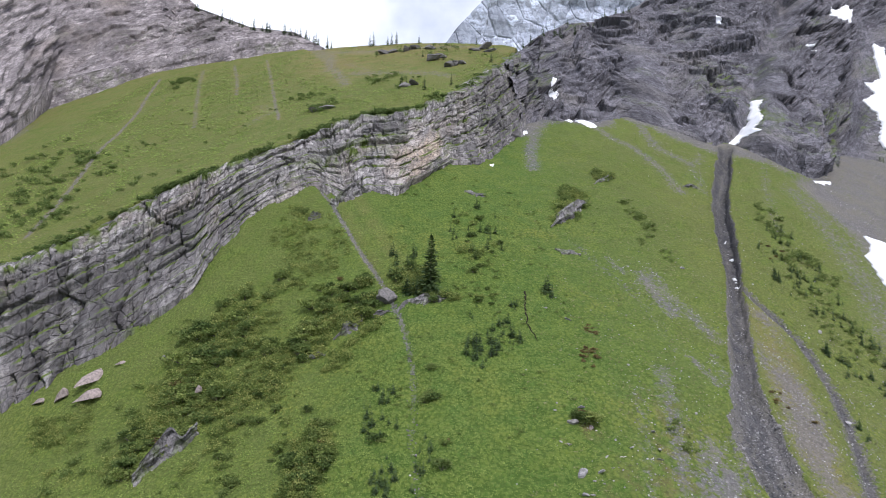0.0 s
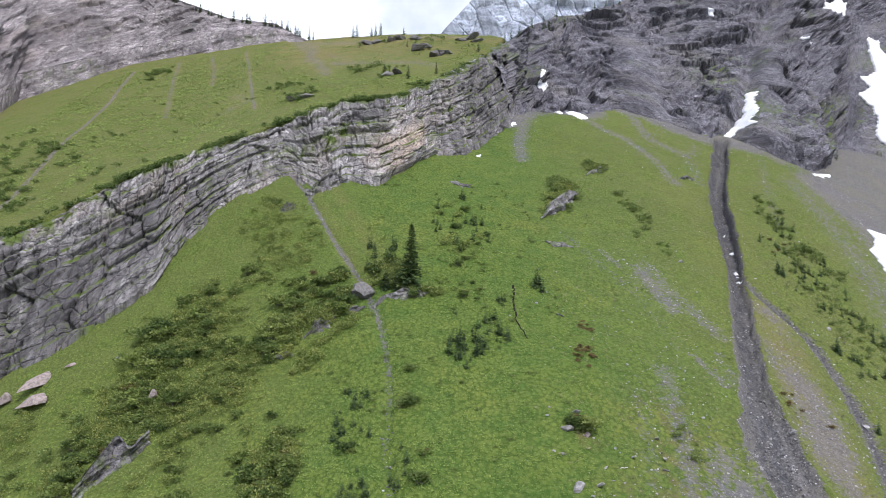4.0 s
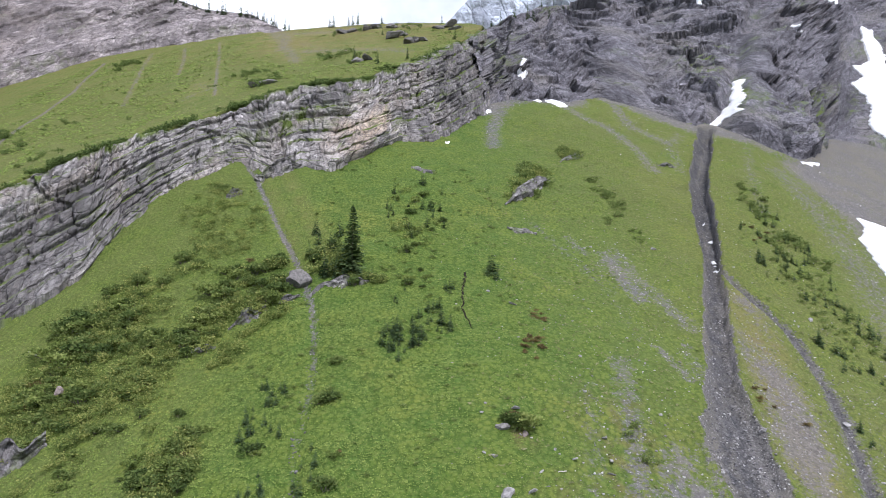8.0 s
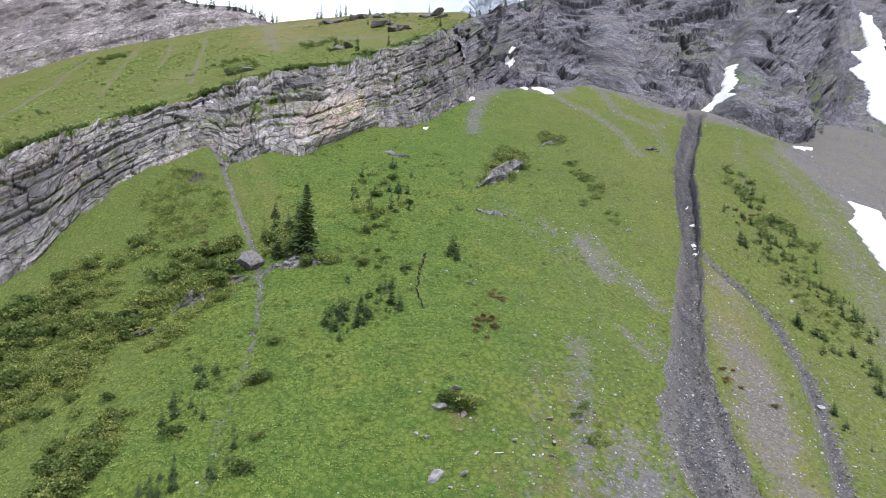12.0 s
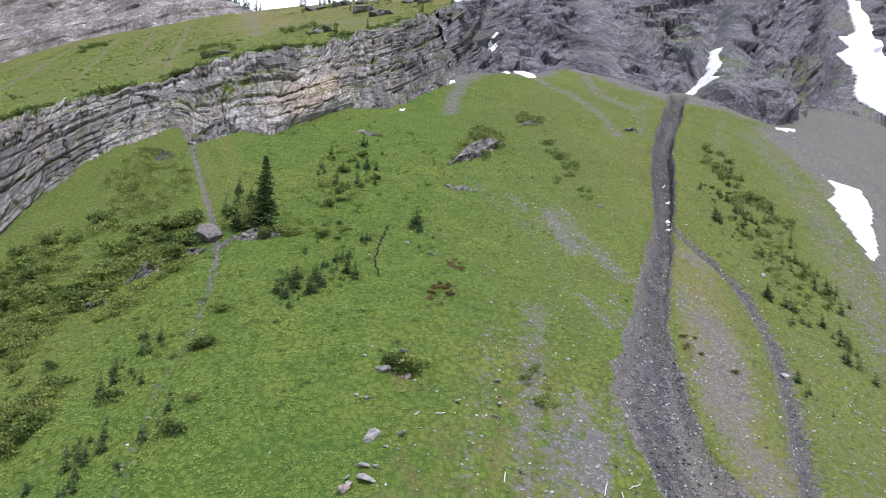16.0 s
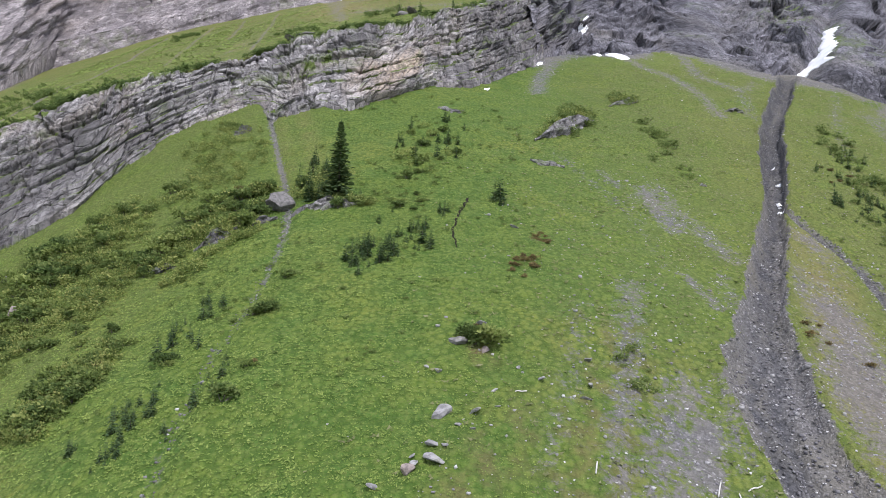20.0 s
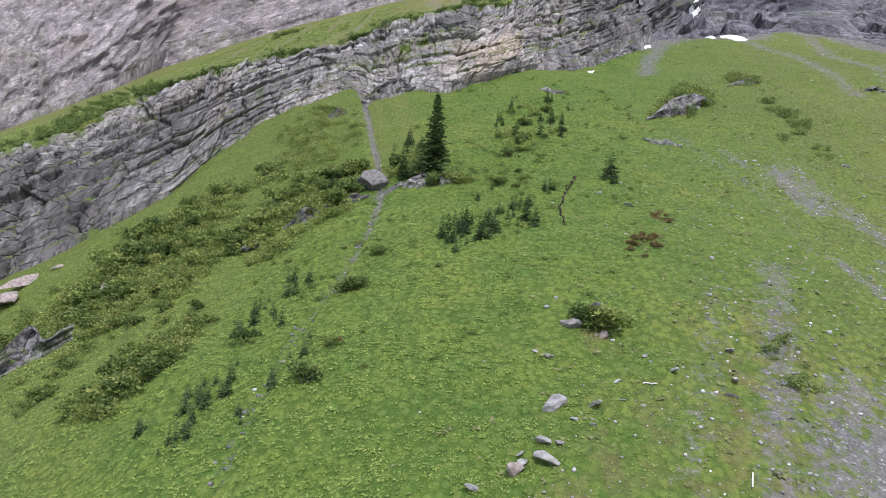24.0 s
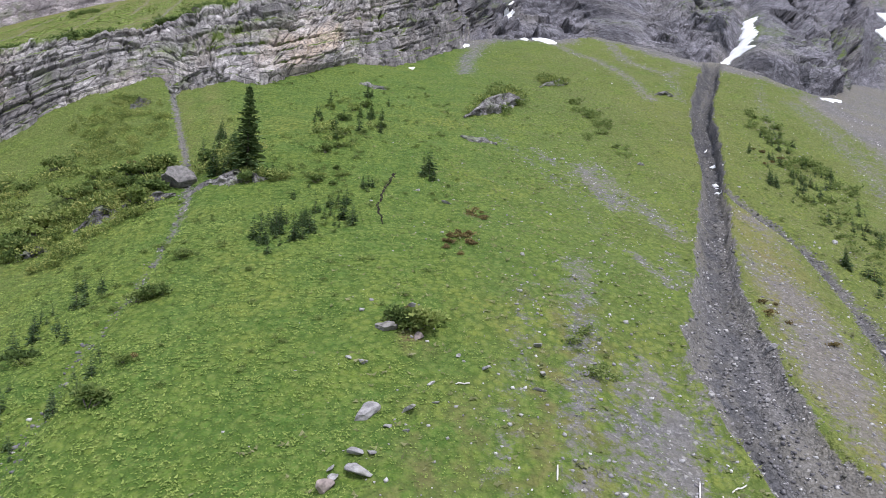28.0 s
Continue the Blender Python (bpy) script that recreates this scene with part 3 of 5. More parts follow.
    return tuple(np.stack([np.interp(at, steps, some[:, k]) for k in range(3)], -1) for some in (foot, rim)) + (at,)


def beds(s, h, seed, thick, wide, depth, groove=0.6, shelf=1.0):
    """How far each block of a bedded wall stands out, and how near a joint is: thick beds, each split into blocks."""
    rng = np.random.default_rng(seed)
    edges = np.cumsum(rng.uniform(0.45, 1.7, 200) * thick)
    wavy = h + 0.35 * fractal(s / 40, h / 60, 0, 2, seed + 3) * thick
    bed = np.searchsorted(edges, np.maximum(wavy, 0))
    low = np.where(bed > 0, edges[np.maximum(bed - 1, 0)], 0)
    frac = (wavy - low) / (edges[bed] - low)
    width = wide * (0.5 + lattice(bed, bed * 0, bed * 0, seed + 11) * 1.4)
    q = s / width + 37.0 * lattice(bed, bed * 0 + 3, bed * 0, seed) + 0.12 * fractal(s / 3, h / 3, 0, 2, seed + 5)
    block, part_of = np.floor(q).astype(np.int64), q - np.floor(q)
    out = (lattice(bed, bed * 0 + 7, bed * 0, seed) ** 3 - 0.25) * depth * 1.3 * shelf + (lattice(bed, block, bed * 0, seed + 1) - 0.5) * depth
    joint = np.minimum(np.minimum(part_of, 1 - part_of) * width, np.minimum(frac, 1 - frac) * (edges[bed] - low) * 1.3)
    tone = lattice(bed, block, bed * 0, seed + 2)
    return out - depth * groove * np.exp(-(joint / 0.19) ** 2), tone


def wall_mesh(name, foot, rim, cols, rows, relief, material, below=3.0, over=0.0, turf=False, calm=20):
    """A rock wall between two lines, with relief(s, h, place) metres along its outward normal."""
    a, b, s = paired(foot, rim, cols)
    v = np.linspace(0, 1, rows)[:, None, None]
    place = a[None] * (1 - v) + b[None] * v
    tall = np.linalg.norm(b - a, axis=1)
    h = v[:, :, 0] * tall[None]
    du, dv = np.gradient(place, axis=1), np.gradient(place, axis=0)
    for _ in range(6):
        du = (np.roll(du, 1, 1) + du + np.roll(du, -1, 1)) / 3
    normal = np.cross(du, dv)
    normal /= np.linalg.norm(normal, axis=2, keepdims=True)
    ss = np.broadcast_to(s[None], h.shape)
    out, warm, ledge, *tone = relief(ss, h, place)
    if len(tone) > 2:
        place[..., :2] += (b - a)[None, :, :2] * tone[2][..., None]
    normal = normal * np.array([1, 1, 0.25 if turf else 0.35])
    normal /= np.linalg.norm(normal, axis=2, keepdims=True)
    fade = np.clip((1 - v[:, :, 0]) / 0.04, 0.25, 1)
    out = out * np.clip(tall / calm, 0.05, 1)[None] if cols > 200 else out
    place = place + normal * (out * fade)[..., None]
    place[0, :, 2] -= below
    place[-1, :, 2] -= over
    if turf:
        jag = 0.7 * fractal(s / 4, 0 * s, 0, 3, 39) + 1.1 * (lattice(np.floor(s / 5.5).astype(np.int64), 0, 0, 49) - 0.5)
        place[..., 2] += jag[None] * np.clip((v[:, :, 0] - 0.7) / 0.3, 0, 1)
        b = b + np.stack([0 * s, 0 * s, jag], -1)
    stain = tone[1] if len(tone) > 1 else np.zeros(h.shape)
    tone = tone[0] if tone else np.zeros(h.shape)
    if turf:
        back = normal[-1, :, :2] / np.linalg.norm(normal[-1, :, :2], axis=1, keepdims=True)
        for reach in (1.2, 4.5):
            row = np.c_[b[:, :2] - back * reach, 0 * s]
            row[:, 2] = np.where(reach < 2, b[:, 2] - 0.1, upper_meadow(row[:, 0], row[:, 1]) - 0.1)
            place = np.concatenate([place, row[None]])
            warm, ledge, tone, stain = (np.concatenate([some, np.full((1, cols), value)]) for some, value in ((warm, 0), (ledge, 1), (tone, 0), (stain, 0)))
            ss, h = np.concatenate([ss, ss[-1:]]), np.concatenate([h, h[-1:] + reach])
        rows += 2
    me = mesh_from(name, place.reshape(-1, 3), grid_faces(rows, cols), material, False)
    mark(me, "warm", warm)
    mark(me, "ledge", ledge)
    mark(me, "tone", tone)
    mark(me, "stain", stain)
    mark(me, "run", ss)
    mark(me, "level", h)
    return me


def cliff_relief(s, h, place):
    """Bedded limestone: thin beds and slabs below, an undercut, and a thick columnar bed under the rim."""
    x = place[..., 0]
    share = h / (h.max(axis=0)[None] + 1e-6)
    share = share + 0.02 * fractal(s / 30, 0 * s, 0, 2, 33)
    bay = (s + 1.5 * fractal(s / 6, h / 10, 0, 2, 35)) / 13.0
    bay = np.floor(bay + 0.3 * np.sin(bay)).astype(np.int64)
    k = share * 26 + 3.0 * lattice(bay, 0, 0, 43)
    share = share + 0.07 * (lattice(bay, 0, 0, 47) - 0.5)
    top = np.clip((share - 0.63) / 0.015, 0, 1)
    columns, pale = beds(s, k, 3, 5.0, 2.8, 1.0, 0.6, 0.1)
    slabs, tint = beds(s, k, 8, 3.2, 5.4, 0.9, 0.6, 0.5)
    courses, _ = beds(s, k, 15, 1.1, 2.4, 0.35, 0.3, 0.9)
    bent = s + 0.4 * fractal(s / 3, h / 5, 0, 2, 35)
    large, large_edge = facets(bent, 0.6 * h, 7.0, 401)
    mid, mid_edge = facets(bent, 0.5 * h, 2.6, 411)
    small, _ = facets(bent, 0.8 * h, 1.1, 421)
    patch = np.clip(0.6 + 0.9 * fractal(s / 7, k / 5, 0, 2, 53), 0, 1)
    out = 0.9 * large + top * columns + (1 - 0.6 * top) * (slabs + courses) * patch + 0.22 * mid + 0.08 * small
    out = out - 0.5 * np.exp(-(large_edge / 0.04) ** 2) - 0.12 * np.exp(-(mid_edge / 0.06) ** 2)
    split = (s + 1.1 * fractal(s / 5, k / 4, 0, 2, 63)) / 3.7
    rift = np.abs(split - np.round(split)) * 3.7
    out = out - 1.5 * lattice(np.round(split).astype(np.int64), np.floor(k / 6.5).astype(np.int64), 0, 65) ** 2.5 * np.exp(-(rift / 0.25) ** 2)
    edges = np.array([0.0, 0.11, 0.19, 0.33, 0.43, 0.60, 0.70, 0.87, 1.0])
    wavy = np.clip(share + 0.018 * fractal(s / 16, 0 * s, 0, 3, 71) * np.sin(np.pi * np.clip(share, 0, 1)), 0, 0.9999)
    bed = np.searchsorted(edges, wavy, "right") - 1
    part_of = (wavy - edges[bed]) / (edges[bed + 1] - edges[bed])
    held = np.clip((part_of - 0.82) / 0.18, 0, 1)
    lag = (edges[bed] + held * (edges[bed + 1] - edges[bed]) - wavy) * 0.8 * np.clip(0.6 + 1.2 * fractal(s / 21, bed * 1.7, 0, 2, 73), 0.1, 1)
    for at, deep, half in ((0.60, 1.3, 0.018), (0.43, 0.9, 0.013), (0.33, 0.9, 0.013), (0.19, 0.8, 0.013), (0.70, 0.7, 0.012), (0.87, 0.8, 0.013)):
        gone = np.clip(0.55 + 1.3 * fractal(s / 13, 0 * s + at * 50, 0, 2, 37), 0, 1)
        level = share - at - 0.012 * fractal(s / 17, 0 * s + at * 90, 0, 2, 67)
        out = out - deep * gone * np.exp(-(level / half) ** 2) + 0.4 * deep * gone * np.exp(-np.maximum(level, 0) / 0.05) * (level > 0)
    out = out + 0.5 * top + 0.8 * fractal(x / 12, place[..., 1] / 12, place[..., 2] / 14, 2, 31) + 0.05 * fractal(s / 0.6, h / 0.6, 0, 2, 41, 0.6)
    out = out + 1.4 * ((x > -12 + 0.12 * h) & (x < 1.5)) * np.clip(1.25 - h / 24, 0, 1) * np.clip(h / 3, 0, 1) - 1.8 * np.exp(-((x + 30.5) / 2.2) ** 2)
    warm = np.exp(-((x + 6) / 6) ** 2) * np.clip(1.3 - np.abs(h - 10) / 10, 0, 1) * (0.5 + 0.6 * fractal(s / 5, h / 4, 0, 2, 51)) + 0.22 * np.clip(fractal(s / 8, h / 6, 0, 2, 57), 0, 1)
    saddle = np.exp(-((x + 24) / 9) ** 2) * np.exp(-((share - 0.55 - 0.012 * (x + 24)) / 0.09) ** 2)
    ledge = np.clip(-np.gradient(out, axis=0) * 1.3 - 0.1, 0, 1) + 0.9 * (held > 0.15) * (lag < 0.1) + 1.2 * saddle + np.clip(1.4 * (share - 0.93) / 0.07, 0, 0.8) + np.clip(0.9 * fractal(s / 9, h / 2.5, 0, 3, 61) - 0.5, 0, 0.6)
    stain = np.clip((-46 - x) / 8, 0, 1) * np.clip((0.62 + 0.25 * fractal(s / 12, 0 * s, 0, 2, 69) - share) / 0.1, 0, 1) + 0.75 * np.clip((x - 2) / 10, 0, 1) + 0.5 * np.clip(1.6 * fractal(s / 10, h / 9, 0, 2, 75) - 0.3, 0, 1)
    return out + 0.4, np.clip(warm, 0, 1), np.clip(ledge, 0, 1), np.clip(0.45 + 0.9 * mid, 0, 1) * np.clip(1.2 * np.where(top > 0.5, pale, tint), 0, 1), np.clip(stain, 0, 1), lag


def folded_relief(seed, fold, fine, cuts=(), dip=0.5):
    """Broken mountain rock: ribs, and blocks at four sizes that lie along the dip of the beds."""
    def relief(s, h, place):
        warp = fractal(s / 60, h / 60, 0, 2, seed) * 12
        along = s * math.cos(dip) + h * math.sin(dip) + 0.4 * warp
        across = h * math.cos(dip) - s * math.sin(dip) + warp
        along = along + 1.2 * fractal(s / 5, h / 5, 0, 3, seed + 5)
        across = across + 0.9 * fractal(s / 4, h / 4, 0, 3, seed + 6)
        ribs = fractal((s + h * 0.5 + warp) / 30, (h - s * 0.25) / 70, 0, 3, seed + 3)
        huge, _ = facets(along, 1.5 * across, 26.0, seed + 10)
        large, large_edge = facets(along, 1.9 * across, 10.0, seed + 20)
        mid, mid_edge = facets(along, 2.0 * across, 4.2, seed + 30)
        small, _ = facets(along, 1.7 * across, 1.7, seed + 40)
        out = 0.6 * fold * ribs + 0.9 * fold * huge + 2.4 * fine * large + 0.85 * fine * mid + 0.12 * fine * small
        out = out - 0.6 * fine * np.exp(-(large_edge / 0.06) ** 2) - 0.2 * fine * np.exp(-(mid_edge / 0.09) ** 2)
        for line, deep, half in cuts:
            d, _ = beside(place[..., 0], place[..., 1], line)
            out = out * (1 - 0.85 * np.exp(-(d / half) ** 2)) - deep * np.exp(-(d / half) ** 2)
        out = out * np.clip(h / 8, 0.15, 1)
        ledge = np.clip(fractal(s / 26, h / 20, 0, 4, seed + 13) * 1.4 - 0.15, 0, 1) * np.clip(0.4 - np.gradient(out, axis=0) * 2.0, 0, 1)
        return out, np.clip(fractal(s / 18, h / 18, 0, 3, seed + 17) * 0.9 - 0.2, 0, 0.7), ledge, np.clip(0.3 + 0.8 * mid, 0, 0.8), np.clip(fractal(s / 22, h / 30, 0, 3, seed + 19) - 0.1, 0, 0.8)
    return relief


def strata_relief(s, h, place):
    """A far wall of even, nearly level beds."""
    out, _ = beds(s, h, 91, 26.0, 90.0, 9.0, 0.4, 0.8)
    return out + 14 * fractal(s / 130, h / 260, 0, 3, 95), np.zeros(s.shape), np.zeros(s.shape)


# Clefts and spurs of the dark wall: line on the plan, depth (a spur is negative), half width.
WALL_CUTS = [([(90, 222), (100, 236), (108, 246), (116, 258), (124, 272), (140, 295), (160, 322)], 6.0, 4.0), ([(141, 228), (150, 245), (160, 261), (172, 278), (187, 299), (205, 325)], 6.0, 8.0),
             ([(104, 218), (113, 245), (131, 276)], -4.0, 6.0), ([(36, 262), (40, 282), (44, 305)], 4.0, 3.0), ([(70, 240), (78, 270), (84, 300)], -3.0, 9.0)]
cliff = tagged(new("cliff", wall_mesh("cliff", CLIFF_FOOT[2:21], CLIFF_RIM[2:21], 1150, 130, cliff_relief, LIMESTONE, 8.0, 0.2, True)),
               "grey bedded limestone cliff band with dark streaks and ledges", "cliff", kind="structure")
rock_wall = tagged(new("rock_wall", wall_mesh("rock_wall", WALL_FOOT, WALL_CREST, 760, 230, folded_relief(101, 6.0, 1.0, WALL_CUTS), DARK_ROCK, 8)),
                   "dark grey folded mountain face above the gully", "rock face", kind="structure")
BAND_FOOT = [(-170, 270, 66), (-160, 285, 76), (-133, 314, 97), (-108, 313, 103), (-82, 312, 108), (-66, 309, 109.5), (-56, 308, 110)]
BAND_RIM = [(-175, 272, 78), (-163, 290, 89), (-134, 319, 110), (-108, 318, 115), (-82, 317, 119), (-66, 314, 117.5), (-55, 311, 112)]


def band_relief(s, h, place):
    out, _ = beds(s, h, 71, 6.5, 2.4, 1.8, 0.7, 0.3)
    return out + 1.2 * fractal(s / 7, h / 12, 0, 3, 73), np.zeros(s.shape), np.clip(fractal(s / 12, h / 6, 0, 3, 77), 0, 0.8)


upper_cliff = tagged(new("upper_cliff", wall_mesh("upper_cliff", BAND_FOOT, BAND_RIM, 240, 24, band_relief, BROWN_ROCK, 3.0, 0.3)),
                     "low grey jointed cliff band above the upper meadow", "cliff", kind="structure")
peak_wall = tagged(new("peak_wall", wall_mesh("peak_wall", PEAK_FOOT, PEAK_CREST, 520, 150, folded_relief(201, 2.2, 0.8, (), 0.25), BROWN_ROCK, 6, calm=75)),
                   "brown-grey rock wall rising above the upper meadow", "rock face", kind="structure")


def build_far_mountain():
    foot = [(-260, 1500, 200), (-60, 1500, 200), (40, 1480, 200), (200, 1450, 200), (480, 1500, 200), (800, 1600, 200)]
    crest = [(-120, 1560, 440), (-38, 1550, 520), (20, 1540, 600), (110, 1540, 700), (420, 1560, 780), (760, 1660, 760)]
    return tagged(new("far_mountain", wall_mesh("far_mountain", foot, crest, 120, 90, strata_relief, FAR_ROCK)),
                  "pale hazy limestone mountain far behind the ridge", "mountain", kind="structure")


build_far_mountain()

# ---- helpers for things and parts ----


def part(name, me, parent, label=""):
    ob = new(name, me)
    ob.parent = parent
    return tagged(ob, label)


def height_at(x, y):
    return float(land(np.array([x], float), np.array([y], float))[0])


class Soup:
    """Collects loose quads and triangles into one mesh."""

    def __init__(self):
        self.verts, self.faces, self.count = [], [], 0

    def add(self, verts, faces):
        self.verts.append(np.asarray(verts, float).reshape(-1, 3))
        self.faces.append(np.asarray(faces, int) + self.count)
        self.count += len(self.verts[-1])

    def mesh(self, name, material, smooth=False):
        return mesh_from(name, np.concatenate(self.verts), np.concatenate(self.faces), material, smooth)


def leaves(centres, ways, ups, long, wide):
    """A bent quad for each leaf or spray: from its centre along its way."""
    ways, ups = np.asarray(ways, float), np.asarray(ups, float)
    ways = ways / np.linalg.norm(ways, axis=1, keepdims=True)
    side = np.cross(ways, ups)
    side /= np.linalg.norm(side, axis=1, keepdims=True) + 1e-9
    long, wide = np.broadcast_to(long, len(ways))[:, None], np.broadcast_to(wide, len(ways))[:, None]
    a = centres
    b = centres + ways * long * 0.5 + side * wide * 0.5
    c = centres + ways * long
    d = centres + ways * long * 0.5 - side * wide * 0.5
    verts = np.stack([a, b, c, d], 1).reshape(-1, 3)
    return verts, np.arange(len(verts)).reshape(-1, 4)


def merged(name, pieces, placements, material, label, category):
    """Many alike small growths as one object: copies of a mesh's corners and faces at x, y, z, size, width and turn."""
    soup = Soup()
    for k, (x, y, z, size, wide, turn) in enumerate(placements):
        verts, faces = pieces[k % len(pieces)]
        c, s = math.cos(turn), math.sin(turn)
        v = verts * (size * wide, size * wide, size)
        soup.add(np.stack([v[:, 0] * c - v[:, 1] * s + x, v[:, 0] * s + v[:, 1] * c + y, v[:, 2] + z], -1), faces)
    return tagged(new(name, soup.mesh(name, material)), label, category, kind="stuff")


def tube(points, radii, sides=6):
    points, radii = np.asarray(points, float), np.asarray(radii, float)
    turn = np.linspace(0, 2 * np.pi, sides, endpoint=False)
    way = np.gradient(points, axis=0)
    way /= np.linalg.norm(way, axis=1, keepdims=True)
    ref = np.where(np.abs(way[:, 2:]) < 0.9, np.array([[0, 0, 1.0]]), np.array([[1.0, 0, 0]]))
    u = np.cross(way, ref)
    u /= np.linalg.norm(u, axis=1, keepdims=True)
    v = np.cross(way, u)
    ring = points[:, None] + radii[:, None, None] * (np.cos(turn)[None, :, None] * u[:, None] + np.sin(turn)[None, :, None] * v[:, None])
    k = np.arange(len(points) * sides).reshape(len(points), sides)
    n = np.roll(k, -1, axis=1)
    return ring.reshape(-1, 3), np.stack([k[:-1], n[:-1], n[1:], k[1:]], -1).reshape(-1, 4)


def foliage_material(name, dark, mid, light, rough=0.8, share=0.3, patches=0.0):
    n = Nodes(name, rough, 0.2)
    mixed = n.math("ADD", n.math("MULTIPLY", n.island(), 0.55), n.math("MULTIPLY", n.either(), 0.45))
    if patches:
        mixed = n.math("ADD", n.math("ADD", n.math("MULTIPLY", n.island(), 0.6), 0.2), n.math("MULTIPLY", n.math("SUBTRACT", n.noise(0.4, 6, rough=0.65), 0.5), patches))
    return n.leafy(n.ramp(mixed, (0.15, dark), (0.5, mid), (0.9, light)), share)


def bark_material():
    n = Nodes("grey_bark", 0.9, 0.2)
    return n.done(n.ramp(n.noise(6.0, 5, n.place((1, 1, 0.2))), (0.35, (0.06, 0.05, 0.045)), (0.65, (0.17, 0.15, 0.13))), n.noise(9.0, 4), 0.03)


def snow_material():
    n = Nodes("old_snow", 0.6, 0.3)
    dirt = n.ramp(n.noise(0.5, 7, rough=0.65), (0.5, 0.0), (0.72, 0.45))
    return n.done(n.mix(dirt, (0.85, 0.86, 0.88), (0.55, 0.52, 0.50)), n.noise(1.2, 5), 0.25, 0.5)


def pebble_material():
    n = Nodes("pale_pebbles", 0.9, 0.2)
    return n.done(n.ramp(n.island(), (0.1, (0.20, 0.19, 0.20)), (0.7, (0.33, 0.32, 0.325)), (0.97, (0.56, 0.55, 0.54))))


def stone_material(name, dark, light, tint):
    n = Nodes(name, 0.88, 0.25)
    mixed = n.math("ADD", n.math("MULTIPLY", n.island(), 0.5), n.math("MULTIPLY", n.either(), 0.5))
    colour = n.ramp(mixed, (0.1, dark), (0.7, light), (0.95, tint))
    colour = n.mix(n.ramp(n.noise(2.2, 6, rough=0.65), (0.38, 0.7), (0.58, 0.0)), colour, tuple(0.45 * c for c in dark))
    colour = n.mix(n.ramp(n.noise(0.9, 5), (0.58, 0.0), (0.72, 0.4)), colour, (0.16, 0.16, 0.10))
    return n.done(colour, n.noise(4.0, 7, rough=0.65), 0.12, 0.8)


FIR_NEEDLES = foliage_material("fir_needles", (0.045, 0.078, 0.034), (0.078, 0.128, 0.050), (0.14, 0.19, 0.070))
WILLOW_LEAVES = foliage_material("shrub_leaves", (0.095, 0.135, 0.036), (0.19, 0.25, 0.065), (0.33, 0.37, 0.12), 0.8, 0.4)
DARK_LEAVES = foliage_material("dark_shrub_leaves", (0.058, 0.092, 0.028), (0.118, 0.172, 0.047), (0.22, 0.265, 0.085), 0.8, 0.4)
MIXED_LEAVES = foliage_material("mixed_shrub_leaves", (0.088, 0.13, 0.036), (0.205, 0.26, 0.068), (0.40, 0.40, 0.135), 0.8, 0.4, 1.3)
RUSTY_LEAVES = foliage_material("rusty_leaves", (0.09, 0.075, 0.035), (0.17, 0.125, 0.052), (0.24, 0.21, 0.08))
HERBS = foliage_material("meadow_herbs", (0.10, 0.155, 0.032), (0.165, 0.23, 0.05), (0.26, 0.315, 0.085), 0.9, 0.22, 1.0)
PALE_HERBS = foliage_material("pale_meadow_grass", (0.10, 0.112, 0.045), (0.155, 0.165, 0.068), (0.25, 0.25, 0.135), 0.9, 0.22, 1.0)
BARK, SNOW = bark_material(), snow_material()
BOULDER_STONE = stone_material("boulder_stone", (0.22, 0.213, 0.215), (0.35, 0.34, 0.335), (0.47, 0.46, 0.45))
PINK_STONE = stone_material("brown_stone", (0.24, 0.20, 0.185), (0.35, 0.29, 0.27), (0.42, 0.36, 0.34))
SCREE_STONE = pebble_material()

# ---- snow ----
from mathutils.bvhtree import BVHTree


def surface_of(ob):
    me = ob.data
    return BVHTree.FromPolygons([tuple(v.co) for v in me.vertices], [tuple(p.vertices) for p in me.polygons])


def snow_ring(ring, step):
    ring = np.asarray(ring, float)
    lo, hi = ring.min(0), ring.max(0)
    us, vs = np.arange(lo[0] - step, hi[0] + 2 * step, step), np.arange(lo[1] - step, hi[1] + 2 * step, step)
    u, v = np.meshgrid(us, vs)
    wob = 0.55
    inner = inside(u + wob * fractal(u / 3, v / 3, 0, 3, 81), v + wob * fractal(u / 3, v / 3, 0, 3, 85), ring)
    edge, _ = beside(u, v, [*ring, ring[0]])
    return u, v, inner, edge


def snow_mesh(name, u, v, inner, edge, place_of, thick):
    """A snow field: its top bulges a little over what lies under it, and its rim closes onto the ground."""
    rows, cols = u.shape
    index, verts, faces = {}, [], []
    for i in range(rows - 1):
        for j in range(cols - 1):
            if inner[i, j] and inner[i + 1, j] and inner[i, j + 1] and inner[i + 1, j + 1]:
                quad = []
                for a, b in ((i, j), (i, j + 1), (i + 1, j + 1), (i + 1, j)):
                    if (a, b) not in index:
                        got = place_of(u[a, b], v[a, b], thick * min(1.0, 0.25 + edge[a, b] / (3 * thick)))
                        index[a, b] = len(verts) if got is not None else None
                        if got is not None:
                            verts.append(got)
                    quad.append(index[a, b])
                if None not in quad:
                    faces.append(quad)
    bm = bmesh.new()
    made = [bm.verts.new(p) for p in verts]
    for quad in faces:
        bm.faces.new([made[k] for k in quad])
    rim = [e for e in bm.edges if e.is_boundary]
    skirt = bmesh.ops.extrude_edge_only(bm, edges=rim)
    down = place_of(0, 0, None)
    for e in skirt["geom"]:
        if isinstance(e, bmesh.types.BMVert):
            e.co += Vector(down) * thick * 2
    me = bpy.data.meshes.new(name)
    bm.normal_update()
    bm.to_mesh(me)
    bm.free()
    me.materials.append(SNOW)
